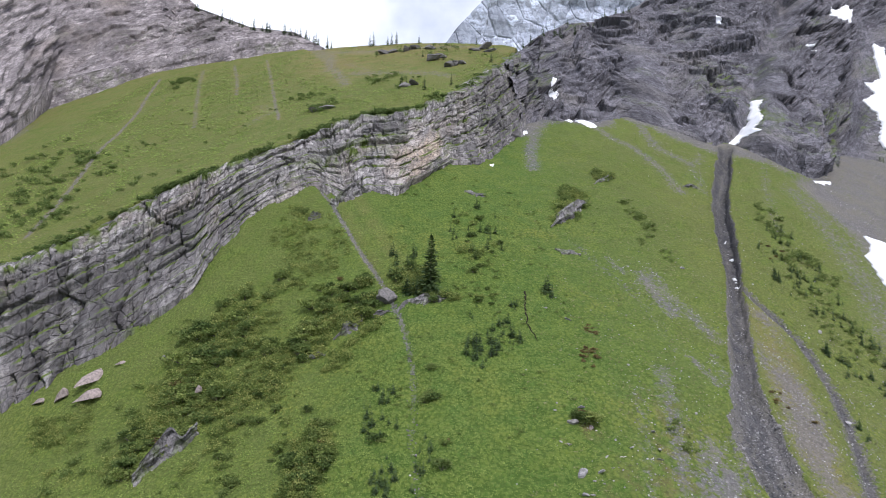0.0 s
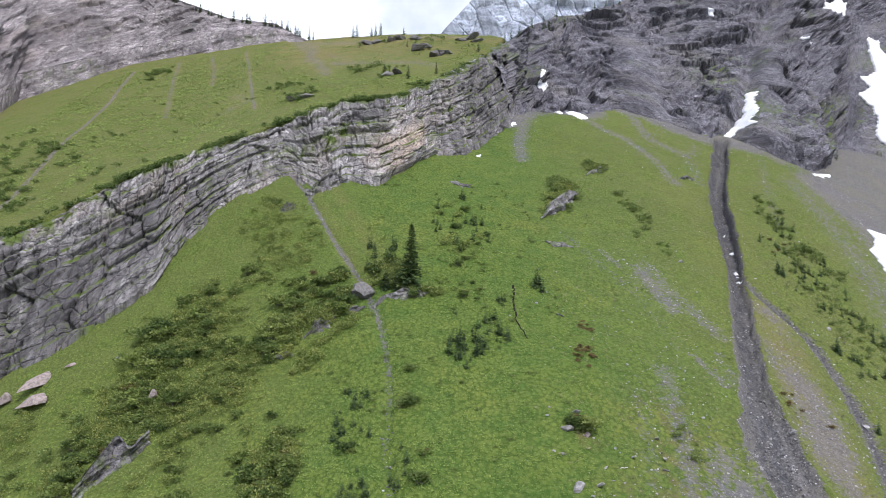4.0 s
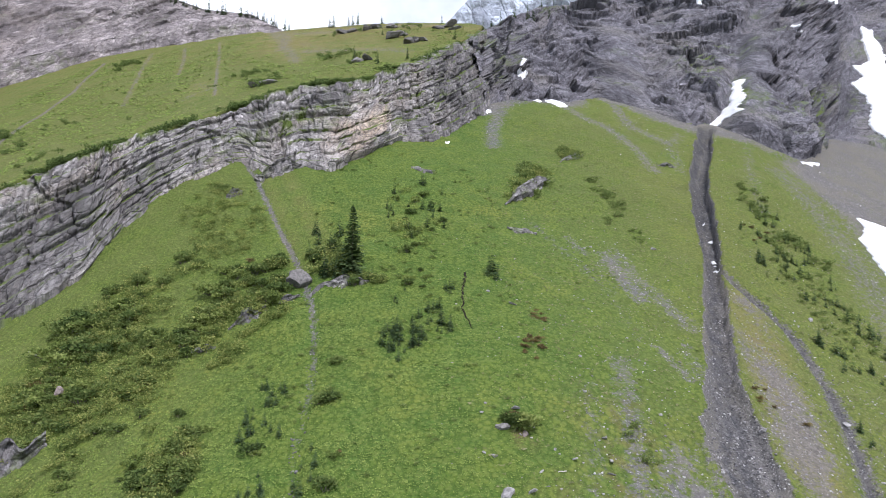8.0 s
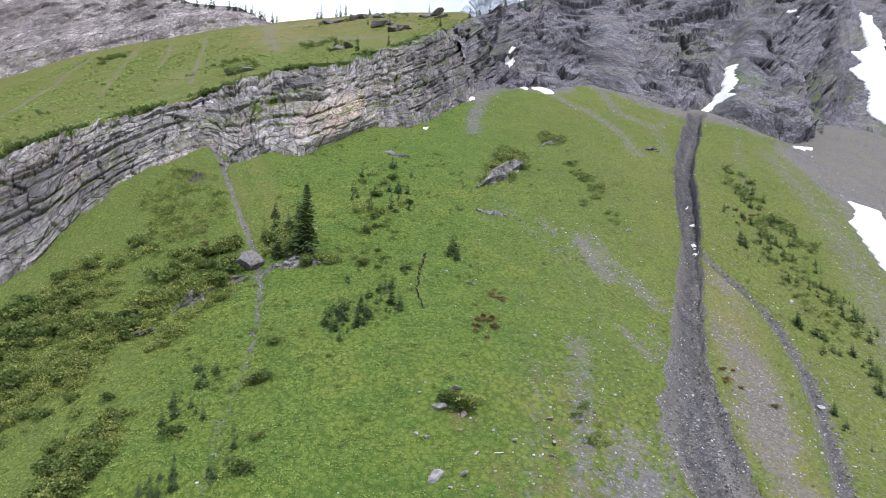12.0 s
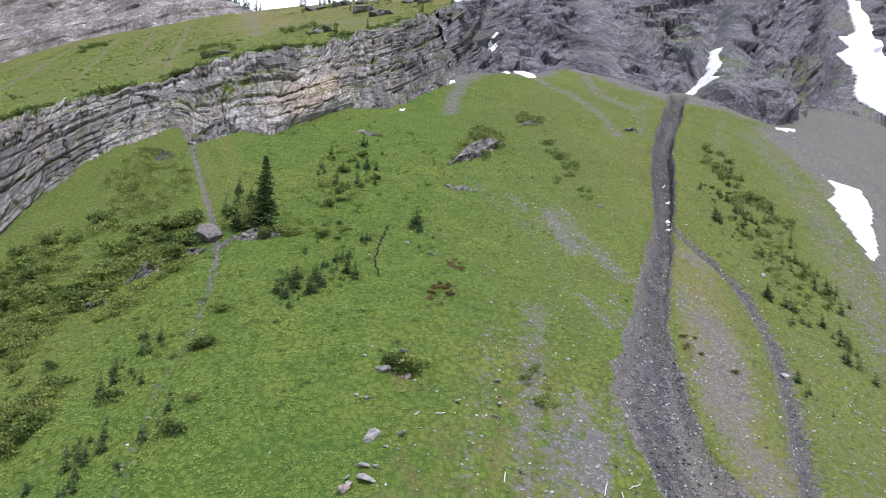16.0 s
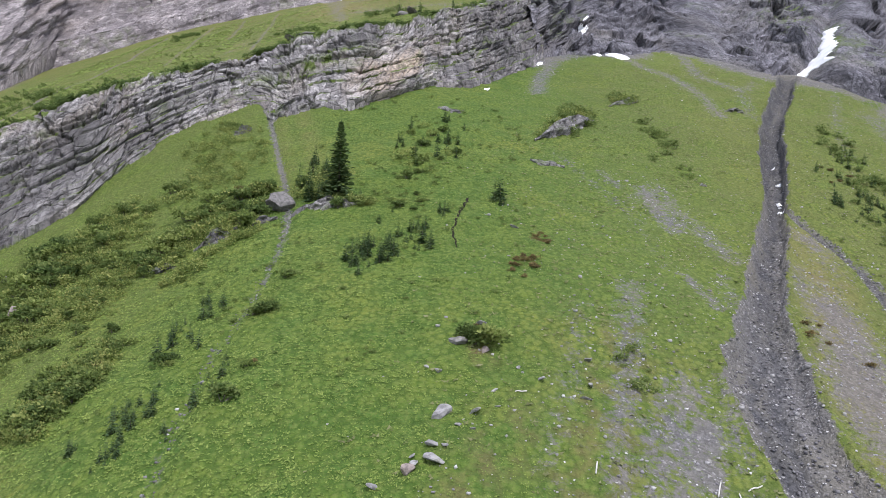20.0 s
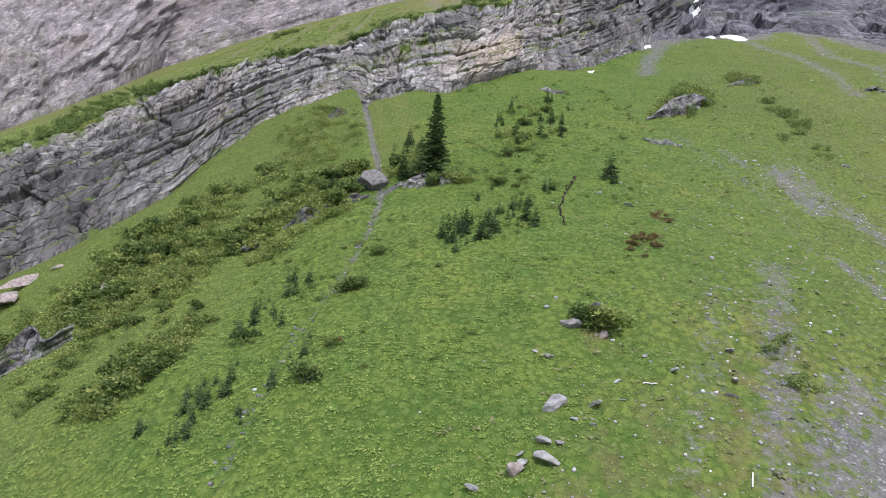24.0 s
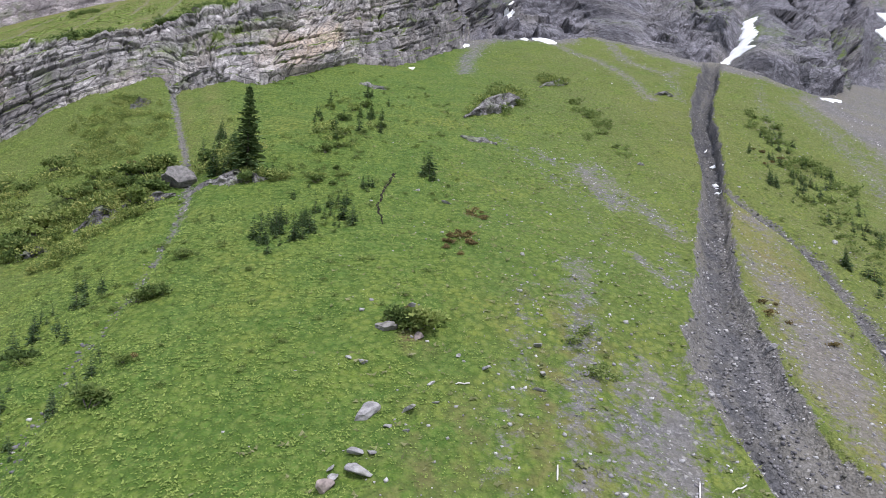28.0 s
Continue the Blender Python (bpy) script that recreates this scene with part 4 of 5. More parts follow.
    me.polygons.foreach_set("use_smooth", np.ones(len(me.polygons), bool))
    return me


def snow_on_ground(ring, label, thick=0.6, step=0.7):
    def place_of(x, y, up):
        return (0, 0, -1) if up is None else (x, y, height_at(x, y) + up)
    return tagged(new("snow_patch", snow_mesh("snow_patch", *snow_ring(ring, step), place_of, thick)), label, "snow patch", "old snow patches")


def snow_on_wall(ring, label, thick=0.9, step=0.8):
    """The ring is given as x and z; the field lies on the dark wall behind it, smoother than the rock."""
    u, v, inner, edge = snow_ring(ring, step)
    deep = np.full(u.shape, np.nan)
    for i, j in np.ndindex(*u.shape):
        hit = WALL_SURFACE.ray_cast(Vector((u[i, j], 120, v[i, j])), Vector((0, 1, 0)))[0]
        deep[i, j] = hit.y if hit is not None else np.nan
    deep = np.where(np.isnan(deep), np.nanmean(deep), deep)
    even = deep.copy()
    for _ in range(8):
        pad = np.pad(even, 1, mode="edge")
        even = (pad[1:-1, 1:-1] * 2 + pad[:-2, 1:-1] + pad[2:, 1:-1] + pad[1:-1, :-2] + pad[1:-1, 2:]) / 6
    even = np.minimum(even, deep + 0.05)
    where = {(round(float(a), 4), round(float(b), 4)): c for a, b, c in zip(u.ravel(), v.ravel(), even.ravel())}

    def place_of(x, z, out):
        return (0, 1, -0.4) if out is None else (x, where[round(float(x), 4), round(float(z), 4)] - out, z + 0.2 * out)
    return tagged(new("snow_patch", snow_mesh("snow_patch", u, v, inner, edge, place_of, thick)), label, "snow patch", "old snow patches")


WALL_SURFACE = surface_of(rock_wall)
snow_on_wall([(111.6, 74), (113.6, 73.5), (110.6, 67.5), (107.8, 62.6), (104.8, 58), (98, 52), (92.7, 48.8), (91.1, 50.1), (96.3, 53.7), (102.3, 58.7), (105.5, 63), (108.3, 67)], "white snow tongue filling the narrow gully cleft", 0.6, 0.4)
snow_on_wall([(38.8, 79.5), (40.2, 76), (40, 72.8), (38.3, 70.8), (37.2, 73.2), (38.2, 77)], "small white snow patch in a rock cleft", 0.5, 0.35)
snow_on_wall([(42.2, 87.7), (43, 84.7), (39.8, 79.3), (38.9, 81)], "thin snow strip in a rock cleft", 0.4, 0.3)
snow_on_wall([(198, 122), (201, 117), (198.5, 109), (194, 98), (192.5, 92), (191, 81), (190, 70), (188, 50), (173, 52.5), (168.5, 58.6), (167.5, 64), (172.5, 70), (176, 78), (171.5, 84), (181, 89), (178.5, 94), (188, 98), (192, 110)],
             "large white snow field in the couloir", 1.2, 0.8)
snow_on_wall([(152.2, 109), (159.3, 109.2), (155.6, 104.5)], "small triangular snow patch on a ledge", 0.6, 0.5)
snow_on_wall([(178, 144), (180, 139), (184, 138.8), (196, 146), (195, 140), (187, 128), (181, 131), (176, 133), (180, 136)], "snow patch on a high rock ledge", 0.8, 0.7)
snow_on_wall([(119.8, 129), (122.4, 126), (121.6, 121), (120.3, 123)], "narrow snow strip on a high rock ledge", 0.5, 0.4)
snow_on_ground([(40, 243.5), (43, 241.5), (46.5, 238.5), (50, 234), (50.3, 231), (48, 229), (46, 233), (44, 237), (43.5, 238.5), (43, 235.5), (41, 238)], "bent white snow strip below the rock wall", 0.5, 0.4)
snow_on_ground([(108.8, 182.8), (111.3, 182.8), (115.7, 183), (114.5, 176), (109.6, 168), (103, 156), (98.6, 149.5), (98.2, 151.5), (99.3, 158.5), (100.6, 164), (102.4, 169.3), (102.8, 172.8), (107, 176.4)], "large white snow patch lying on grey scree", 0.7, 0.8)
snow_on_ground([(23.9, 220.5), (26, 222.5), (25.8, 219), (24.4, 217.5)], "tiny snow remnant at the cliff foot", 0.4, 0.3)
snow_on_ground([(11.6, 189.4), (13.2, 190.4), (13.0, 188.6), (11.9, 188.4)], "tiny snow remnant at the cliff foot", 0.35, 0.25)
snow_on_ground([(110.5, 209.5), (116.5, 211.8), (119.5, 215.5), (115.5, 213.6), (111.0, 211.2)], "thin snow rim at the foot of the rock", 0.4, 0.4)
for sx, sy, sr in ((62.0, 151.0, 0.6), (61.5, 148.9, 0.45), (60.6, 146.2, 0.65), (64.6, 159.6, 0.4), (67.5, 168.5, 0.4)):
    snow_on_ground([(sx + sr * math.cos(a) * (1 + 0.3 * math.sin(3 * a)), sy + 1.5 * sr * math.sin(a)) for a in np.linspace(0, 6.283, 10)[:-1]], "small lump of old snow on the gully bed", 0.35, 0.25)

# ---- boulders and stones ----


def boulder_mesh(seed, material, flat=0.7, cuts=9):
    """An angular boulder about one metre in radius: a ball cut by planes, with a rough skin."""
    rng = np.random.default_rng(seed)
    bm = bmesh.new()
    bmesh.ops.create_icosphere(bm, subdivisions=4 if cuts > 12 else 3, radius=1.0)
    planes = [(Vector(rng.normal(size=3)).normalized(), rng.uniform(0.30, 0.62) if cuts < 12 else rng.uniform(0.45, 0.8)) for _ in range(cuts)]
    for v in bm.verts:
        p = v.co.copy()
        for way, at in planes:
            over = p.dot(way) - at
            if over > 0:
                p -= way * over
        p += p.normalized() * ((0.045 if cuts < 12 else 0.10) * noise.fractal(p * 2.5 + Vector((seed, 0, 0)), 1.0, 2.0, 4))
        v.co = Vector((p.x * 1.15, p.y, p.z * flat))
    me = bpy.data.meshes.new("boulder")
    bm.to_mesh(me)
    bm.free()
    me.materials.append(material)
    return me


BOULDERS = [boulder_mesh(k, BOULDER_STONE, 0.6 + 0.08 * (k % 4)) for k in range(8)]
WEATHERED = stone_material("weathered_stone", (0.14, 0.132, 0.128), (0.25, 0.238, 0.228), (0.34, 0.325, 0.31))
DARK_BOULDERS = [boulder_mesh(40 + k, WEATHERED, 0.75, 14) for k in range(4)]
BROWN_BOULDERS = [boulder_mesh(20 + k, PINK_STONE, 0.75) for k in range(2)]


def boulder(x, y, r, k, label="grey angular boulder half sunk in the meadow", turn=None, lift=0.15, tilt=0.0, meshes=None, stretch=(1, 1, 1)):
    meshes = meshes or BOULDERS
    ob = new("boulder", meshes[k % len(meshes)])
    ob.matrix_world = pose(x, y, height_at(x, y) + 0.6 * lift * r, 25 * math.sin(k * 1.7) + tilt, 18 * math.cos(k * 2.3), (turn if turn is not None else 77 * k)) @ Matrix.Diagonal((0.82 * r * stretch[0], 0.82 * r * stretch[1], 0.82 * r * stretch[2], 1))
    return tagged(ob, label, "boulder", "boulders on the slope")


boulder(-10.0, 120.2, 2.3, 3, "large grey tilted boulder lying in the stony runnel", 35, 0.6, 24, DARK_BOULDERS, (1.1, 1.0, 1.3))
MIDDLE = [(20.2, 115.5, 0.9),
          (48.6, 144.2, 0.9), (61.0, 108.2, 1.0), (71.0, 133.6, 0.7), (45.5, 97.2, 0.7), (-46.5, 119.5, 1.1)]
for k, (x, y, r) in enumerate(MIDDLE):
    boulder(x, y, r, k)


def outcrop(line, tall, back, label, seed):
    """A low rock step on the slope: its foot follows a line on the plan, its top runs back into the turf."""
    line = np.asarray(line, float)
    way = np.gradient(line, axis=0)
    way /= np.linalg.norm(way, axis=1, keepdims=True)
    inward = np.stack([-way[:, 1], way[:, 0]], -1)
    rows = np.linspace(0, 1, len(line))
    line = np.stack([np.interp(np.linspace(0, 1, 4 * len(line)), rows, line[:, k]) for k in (0, 1)], -1)
    way = np.gradient(line, axis=0)
    way /= np.linalg.norm(way, axis=1, keepdims=True)
    inward = np.stack([-way[:, 1], way[:, 0]], -1)
    rows = np.linspace(0, 1, len(line))
    swell = np.sin(np.pi * np.clip(rows, 0.06, 0.94)) ** 0.5 * np.clip(0.85 + 0.4 * value_noise(rows * 4, 0 * rows, 0, seed), 0.45, 1.3)
    top = line + inward * (back * swell)[:, None]
    foot3 = np.c_[line, land(line[:, 0], line[:, 1]) - 0.3]
    lip = line + inward * (0.35 * back * swell)[:, None]
    lip3 = np.c_[lip, land(line[:, 0], line[:, 1]) + tall * swell]
    top3 = np.c_[top, np.maximum(land(top[:, 0], top[:, 1]) - 0.2, lip3[:, 2] * 0.3 + 0.7 * land(top[:, 0], top[:, 1]))]

    def relief(s, h, place):
        out, _ = beds(s, h, seed, 0.8, 1.3, 0.65, 0.5)
        return out + 0.45 * fractal(s / 1.6, h / 2.2, 0, 3, seed + 2), np.zeros(s.shape), np.clip(fractal(s / 2, h / 1.2, 0, 2, seed + 4), 0, 0.6)
    soup = Soup()
    cols = max(30, int(np.linalg.norm(np.diff(line, axis=0), axis=1).sum() / 0.25))
    marks = []
    for low, high, rows_n in ((foot3, lip3, 16), (lip3, top3, 6)):
        me = wall_mesh("step", low, high, cols, rows_n, relief if rows_n == 16 else (lambda s, h, p: (0.15 * fractal(s, h, 0, 2, 3), 0 * s, 0.5 + 0 * s)), None, 0.4)
        co, loops = np.zeros(3 * len(me.vertices), np.float32), np.zeros(len(me.loops), np.int32)
        me.vertices.foreach_get("co", co)
        me.loops.foreach_get("vertex_index", loops)
        soup.add(co.reshape(-1, 3), loops.reshape(-1, 4))
        values = np.zeros(len(me.vertices), np.float32)
        me.attributes["ledge"].data.foreach_get("value", values)
        marks.append(values)
        bpy.data.meshes.remove(me)
    me = soup.mesh("rock_outcrop", OUTCROP_ROCK)
    mark(me, "ledge", np.concatenate(marks))
    mark(me, "warm", np.zeros(len(me.vertices)))
    spots = np.concatenate(soup.verts)
    mark(me, "run", spots[:, 0] * 0.8 + spots[:, 1] * 0.6)
    mark(me, "level", spots[:, 2])
    return tagged(new("rock_outcrop", me), label, "outcrop")


OUTCROP_ROCK = rock_material("outcrop_rock", (0.20, 0.19, 0.195), (0.36, 0.345, 0.335), (0.36, 0.3, 0.25), 0.5, 2.0, 0.3)
outcrop([(23.4, 151.6), (25.2, 153.6), (27.4, 156.8), (30.0, 160.4), (32.6, 165.4), (35.2, 171)], 3.2, 3.2, "grey rock outcrop with shrubs growing on top", 301)
outcrop([(39.4, 183.0), (41.6, 185), (44.2, 187), (46.5, 190)], 2.2, 3.0, "small grey rock outcrop in the meadow", 311)
outcrop([(-7.6, 117.4), (-6.0, 118.4), (-4.2, 117.8), (-2.4, 117.6), (-0.6, 118.2), (0.8, 119.4)], 1.7, 2.6, "low grey rock step under the tall fir", 321)
outcrop([(-11.5, 115.6), (-10.0, 115.8), (-8.6, 117.0)], 1.6, 2.0, "low grey rock step beside the stony runnel", 331)
outcrop([(-17.4, 112.6), (-15.6, 112.6), (-14.0, 113.6), (-12.8, 115)], 1.8, 2.4, "grey rock step below leafy shrubs", 341)
outcrop([(-21.2, 109.2), (-19.6, 109.0), (-18.0, 109.8)], 1.6, 2.0, "grey rock step below leafy shrubs", 351)
outcrop([(-41.0, 96.0), (-38.5, 98.4), (-36.4, 99.8), (-34.6, 102.2)], 3.2, 2.6, "pale rock step at the edge of the shrubs", 361)
outcrop([(-35.0, 121.4), (-33.4, 121.2), (-31.8, 122.2)], 1.8, 2.2, "dark rock step below shrubs", 371)
outcrop([(22.2, 141.2), (24.2, 140.6), (26.6, 140.8), (27.6, 141.6)], 0.9, 1.8, "flat grey rock slab in the meadow", 381)
outcrop([(4.6, 165.6), (6.6, 164.6), (8.8, 164.8), (10, 165.6)], 1.1, 2.2, "flat grey rock slab in the meadow", 391)
outcrop([(-25.5, 155.0), (-23.6, 154.4), (-21.4, 156.2), (-19, 158.6), (-17.0, 161.4)], 4.2, 5.0, "wedge of grey bedded rock at the cliff foot", 401)
outcrop([(-29.2, 150.6), (-27.8, 150.2), (-26.4, 151)], 2.0, 2.0, "grey rock knob in the turf", 411)
outcrop([(64.6, 190.6), (66.6, 189.6), (69, 190.8)], 1.8, 2.6, "grey rock knob beside the gully", 421)
for x, y, r, turn, size in ((-59.0, 119.6, 2.2, 70, (2.0, 1.1, 0.8)), (-57.4, 115.6, 2.1, 10, (1.5, 1.2, 0.95)), (-63.0, 118.0, 1.7, 60, (0.8, 0.9, 1.6)), (-67.0, 118.8, 1.1, 0, (1.4, 1.0, 1.0)), (-55.0, 121.4, 0.8, 30, (1.5, 1.0, 0.7))):
    boulder(x, y, r, 1, "large pinkish grey fallen block below the cliff", turn, 0.6, 0, BROWN_BOULDERS, size)
boulder(-37.6, 109.6, 1.15, 1, "upright brown boulder standing among shrubs", 40, 1.0, 0, BROWN_BOULDERS, (0.8, 0.8, 1.7))
LOWER = [(16.0, 81.3, 0.95), (18.2, 82.2, 0.62), (15.7, 78.6, 0.6), (14.8, 77.4, 0.55), (16.2, 77.6, 0.72), (14.7, 77.9, 0.35), (16.6, 78.8, 0.4), (19.6, 84.7, 0.4), (22.8, 86.3, 0.42), (26.7, 90.2, 0.4), (26.6, 87.3, 0.5),
         (26.1, 85.7, 0.42), (21.2, 87.2, 0.28), (19.9, 82.9, 0.3), (17.3, 80.7, 0.3), (18.3, 80.4, 0.38), (12.8, 75.4, 0.45), (14.4, 86.0, 0.35), (15.3, 85.7, 0.4), (29.6, 88.4, 0.45)]
for k, (x, y, r) in enumerate(LOWER):
    boulder(x, y, r, k + 3, "pale grey stone block lying in the grass", None, 0.35, 0, None, (1.25, 0.9, 0.75))
boulder(14.5, 76.5, 0.85, 0, "reddish brown stone block lying in the grass", 50, 0.3, 0, BROWN_BOULDERS)
boulder(16.4, 89.3, 0.85, 2, "grey boulder beside a bush on the meadow", 30, 0.35, 0, DARK_BOULDERS)
boulder(18.0, 92.4, 0.55, 6, "small pale boulder above a bush on the meadow", 10, 0.9)
boulder(18.5, 88.9, 0.55, 1, "brown boulder under a bush on the meadow", 80, 0.2, 0, BROWN_BOULDERS)


PALE_STONE = stone_material("pale_loose_stone", (0.34, 0.33, 0.33), (0.50, 0.49, 0.48), (0.66, 0.65, 0.63))
BED_STONE = stone_material("gully_stone", (0.12, 0.115, 0.123), (0.235, 0.228, 0.236), (0.44, 0.43, 0.43))


def scatter(count, box, weight, seed):
    """Places on the plan, kept by weight(x, y)."""
    rng = np.random.default_rng(seed)
    x, y = rng.uniform(box[0], box[1], count), rng.uniform(box[2], box[3], count)
    keep = rng.random(count) < weight(x, y)
    return x[keep], y[keep]


def stone_stuff(name, x, y, sizes, material, label, seed):
    rng = np.random.default_rng(seed)
    n = len(x)
    corner = np.array([(a, b, c) for c in (-1, 1) for b in (-1, 1) for a in (-1, 1)], float)
    q = corner[None] * rng.uniform(0.55, 1.0, (n, 8, 3)) * (sizes[:, None, None] * rng.uniform((0.7, 0.6, 0.4), (1.2, 1.0, 0.8), (n, 1, 3)))
    ang, lean = rng.uniform(0, 6.28, n), rng.normal(0, 0.5, n)
    c, s = np.cos(ang)[:, None], np.sin(ang)[:, None]
    q = np.stack([q[..., 0], q[..., 1] * np.cos(lean)[:, None] - q[..., 2] * np.sin(lean)[:, None], q[..., 1] * np.sin(lean)[:, None] + q[..., 2] * np.cos(lean)[:, None]], -1)
    q = np.stack([q[..., 0] * c - q[..., 1] * s, q[..., 0] * s + q[..., 1] * c, q[..., 2]], -1)
    q += np.stack([x, y, land(x, y) + 0.2 * sizes], -1)[:, None]
    box_faces = np.array([(0, 2, 3, 1), (4, 5, 7, 6), (0, 1, 5, 4), (2, 6, 7, 3), (0, 4, 6, 2), (1, 3, 7, 5)])
    faces = (box_faces[None] + 8 * np.arange(n)[:, None, None]).reshape(-1, 4)
    return tagged(new(name, mesh_from(name, q.reshape(-1, 3), faces, material, False)), label, "stones", kind="stuff")


def stony(x, y):
    g, w, d, r, above = cover(x, y)
    lane = np.clip((x - 8) / 25, 0, 1) * np.clip((130 - y) / 60, 0, 1)
    return np.where(above, 0.15 * (g > 0.4), np.clip(1.5 * g ** 1.4 + 0.12 * lane + 0.35 * r, 0, 1))


def gully_bed(x, y):
    side, half, _, runs = gully_bed_at(x, y)
    e, _ = beside(x, y, BRANCH)
    f, _ = beside(x, y, RUNNEL)
    return np.maximum(np.maximum(np.clip(3.6 - 3 * np.abs(side) / half, 0, 1) * runs, np.clip(1.2 - e / 1.6, 0, 1)), np.clip(1.1 - f / 0.8, 0, 1))


x, y = scatter(90000, (-12, 120, 62, 250), lambda x, y: stony(x, y) * np.clip(1.5 - (y - 60) / 130, 0.12, 1) * 0.75, 11)
stone_stuff("scree_stones", x, y, np.minimum(RNG.gamma(1.3, 0.035, len(x)) + 0.025, 0.15), SCREE_STONE, "scattered pale grey scree stones", 12)
x, y = scatter(5200, (8, 70, 66, 150), lambda x, y: np.clip(0.10 + 0.5 * stony(x, y), 0, 1) * np.clip((x - 8) / 18, 0.1, 1) * np.clip(0.6 + fractal(x / 6, y / 9, 0, 2, 55), 0.1, 1), 33)
stone_stuff("pale_stones", x, y, np.minimum(RNG.gamma(1.2, 0.045, len(x)) + 0.05, 0.26), PALE_STONE, "pale stones strewn over the grass", 34)
x, y = scatter(120000, (-35, 98, 64, 228), lambda x, y: gully_bed(x, y), 13)
stone_stuff("gully_stones", x, y, np.minimum(RNG.gamma(1.3, 0.045, len(x)) + 0.03, 0.17), BED_STONE, "loose grey stones covering the gully beds", 14)


# A dark crack torn into the turf, and bleached logs on the scree.
def torn_crack():
    line = np.array([(14.3, 123.6), (14.2, 121.6), (13.9, 119.4), (13.5, 117.2), (13.7, 114.6), (13.4, 112.0), (13.9, 109.6), (14.3, 107.8)])
    at = np.linspace(0, 1, 40)
    x, y = (np.interp(at, np.linspace(0, 1, len(line)), line[:, k]) for k in (0, 1))
    x = x + 0.16 * fractal(at * 18, 0 * at, 0, 2, 5)
    half = 0.14 * (1 - at) ** 0.5 + 0.04
    rows = []
    for side, drop in ((-1, 0.07), (-0.55, 0.10), (0, 0.06), (0.6, 0.10), (1, 0.07)):
        rows.append(np.stack([x + side * half, y, land(x + side * half, y) + drop], -1))
    me = mesh_from("turf_crack", np.concatenate(rows), grid_faces(5, 40), SOIL)
    return tagged(new("turf_crack", me), "dark earth crack torn into the green turf", "crack", kind="structure")


def soil_material():
    n = Nodes("dark_soil", 0.95, 0.1)
    return n.done(n.ramp(n.noise(3.0, 6), (0.35, (0.010, 0.008, 0.007)), (0.65, (0.028, 0.023, 0.018))), n.noise(8.0, 5), 0.08)


def bleached_wood():
    n = Nodes("bleached_wood", 0.85, 0.2)
    return n.done(n.ramp(n.noise(3.0, 5, n.place((6, 6, 1))), (0.3, (0.42, 0.40, 0.37)), (0.7, (0.62, 0.60, 0.56))), n.noise(14.0, 4), 0.02)


SOIL, WOOD = soil_material(), bleached_wood()
torn_crack()
for k, (x, y, long, turn) in enumerate([(26.2, 79.2, 1.2, 80), (34.0, 80.5, 1.7, 70), (35.2, 79.6, 1.4, 95), (36.4, 81.2, 1.2, 30), (21.4, 84.6, 0.9, 20), (30.8, 76.8, 1.6, 60)]):
    a = math.radians(turn)
    ts = np.linspace(-0.5, 0.5, 6)
    px, py = x + ts * long * math.cos(a), y + ts * long * math.sin(a)
    soup = Soup()
    soup.add(*tube(np.stack([px, py, land(px, py) + 0.10 + 0.03 * np.sin(ts * 9 + k)], -1), 0.055 * (1 - 0.5 * np.abs(ts)), 6))
    tagged(new("log", soup.mesh("log", WOOD, True)), "bleached bare log lying on the scree", "log", "bleached logs")

# ---- trees and shrubs ----


def fir_meshes(seed, tall, spread, levels, arms, sprays):
    """A subalpine fir of unit metres: a tapered trunk, and a narrow ragged crown of drooping sprays."""
    rng = np.random.default_rng(seed)
    lean = rng.normal(0, 0.015, 2)
    trunk = Soup()
    ts = np.linspace(0, 1, 7)
    trunk.add(*tube(np.stack([lean[0] * ts * tall, lean[1] * ts * tall, ts * tall * 0.98 - 0.25], -1), 0.022 * tall * (1.05 - ts), 6))
    crown = Soup()
    for k in range(levels):
        f = 0.05 + 0.95 * (k + rng.uniform(-0.3, 0.3)) / levels
        f = min(max(f, 0.03), 0.985)
        reach = spread * ((1 - f) ** 0.75 * (0.75 + 0.35 * rng.random()) + 0.03)
        n = max(4, int(arms * (1 - 0.5 * f)))
        ang = rng.uniform(0, 6.28) + np.arange(n) * 6.283 / n + rng.normal(0, 0.25, n)
        long = reach * rng.uniform(0.55, 1.15, n)
        droop = rng.uniform(-0.5, -0.12, n) + 0.5 * f
        way = np.stack([np.cos(ang), np.sin(ang), droop], -1)
        root = np.array([lean[0] * f * tall, lean[1] * f * tall, f * tall])
        for j in range(sprays):
            g = (j + 0.2) / sprays
            at = root + way * (long * g)[:, None] + np.stack([0 * long, 0 * long, -0.10 * long * g * g], -1)
            yaw = ang + rng.normal(0, 0.55 if j else 0.1, n)
            out = np.stack([np.cos(yaw), np.sin(yaw), droop + rng.normal(0, 0.15, n)], -1)
            up = np.stack([rng.normal(0, 0.35, n), rng.normal(0, 0.35, n), np.ones(n)], -1)
            crown.add(*leaves(at, out, up, long / sprays * 1.7 + 0.02 * tall, long / sprays * 1.05 + 0.015 * tall))
    top = np.array([[lean[0] * tall, lean[1] * tall, tall * 0.9]] * 3)
    crown.add(*leaves(top, [[0.05, 0, 1], [-0.04, 0.05, 1], [0, -0.05, 1]], [[1, 0, 0], [0, 1, 0], [1, 1, 0]], 0.13 * tall, 0.025 * tall))
    return trunk.mesh("trunk", BARK, True), crown.mesh("crown", FIR_NEEDLES)


def fir(trunk, crown, label, group=""):
    root = tagged(new("fir_tree"), label, "fir tree", group)
    part("trunk", trunk, root)
    part("crown", crown, root)
    return root


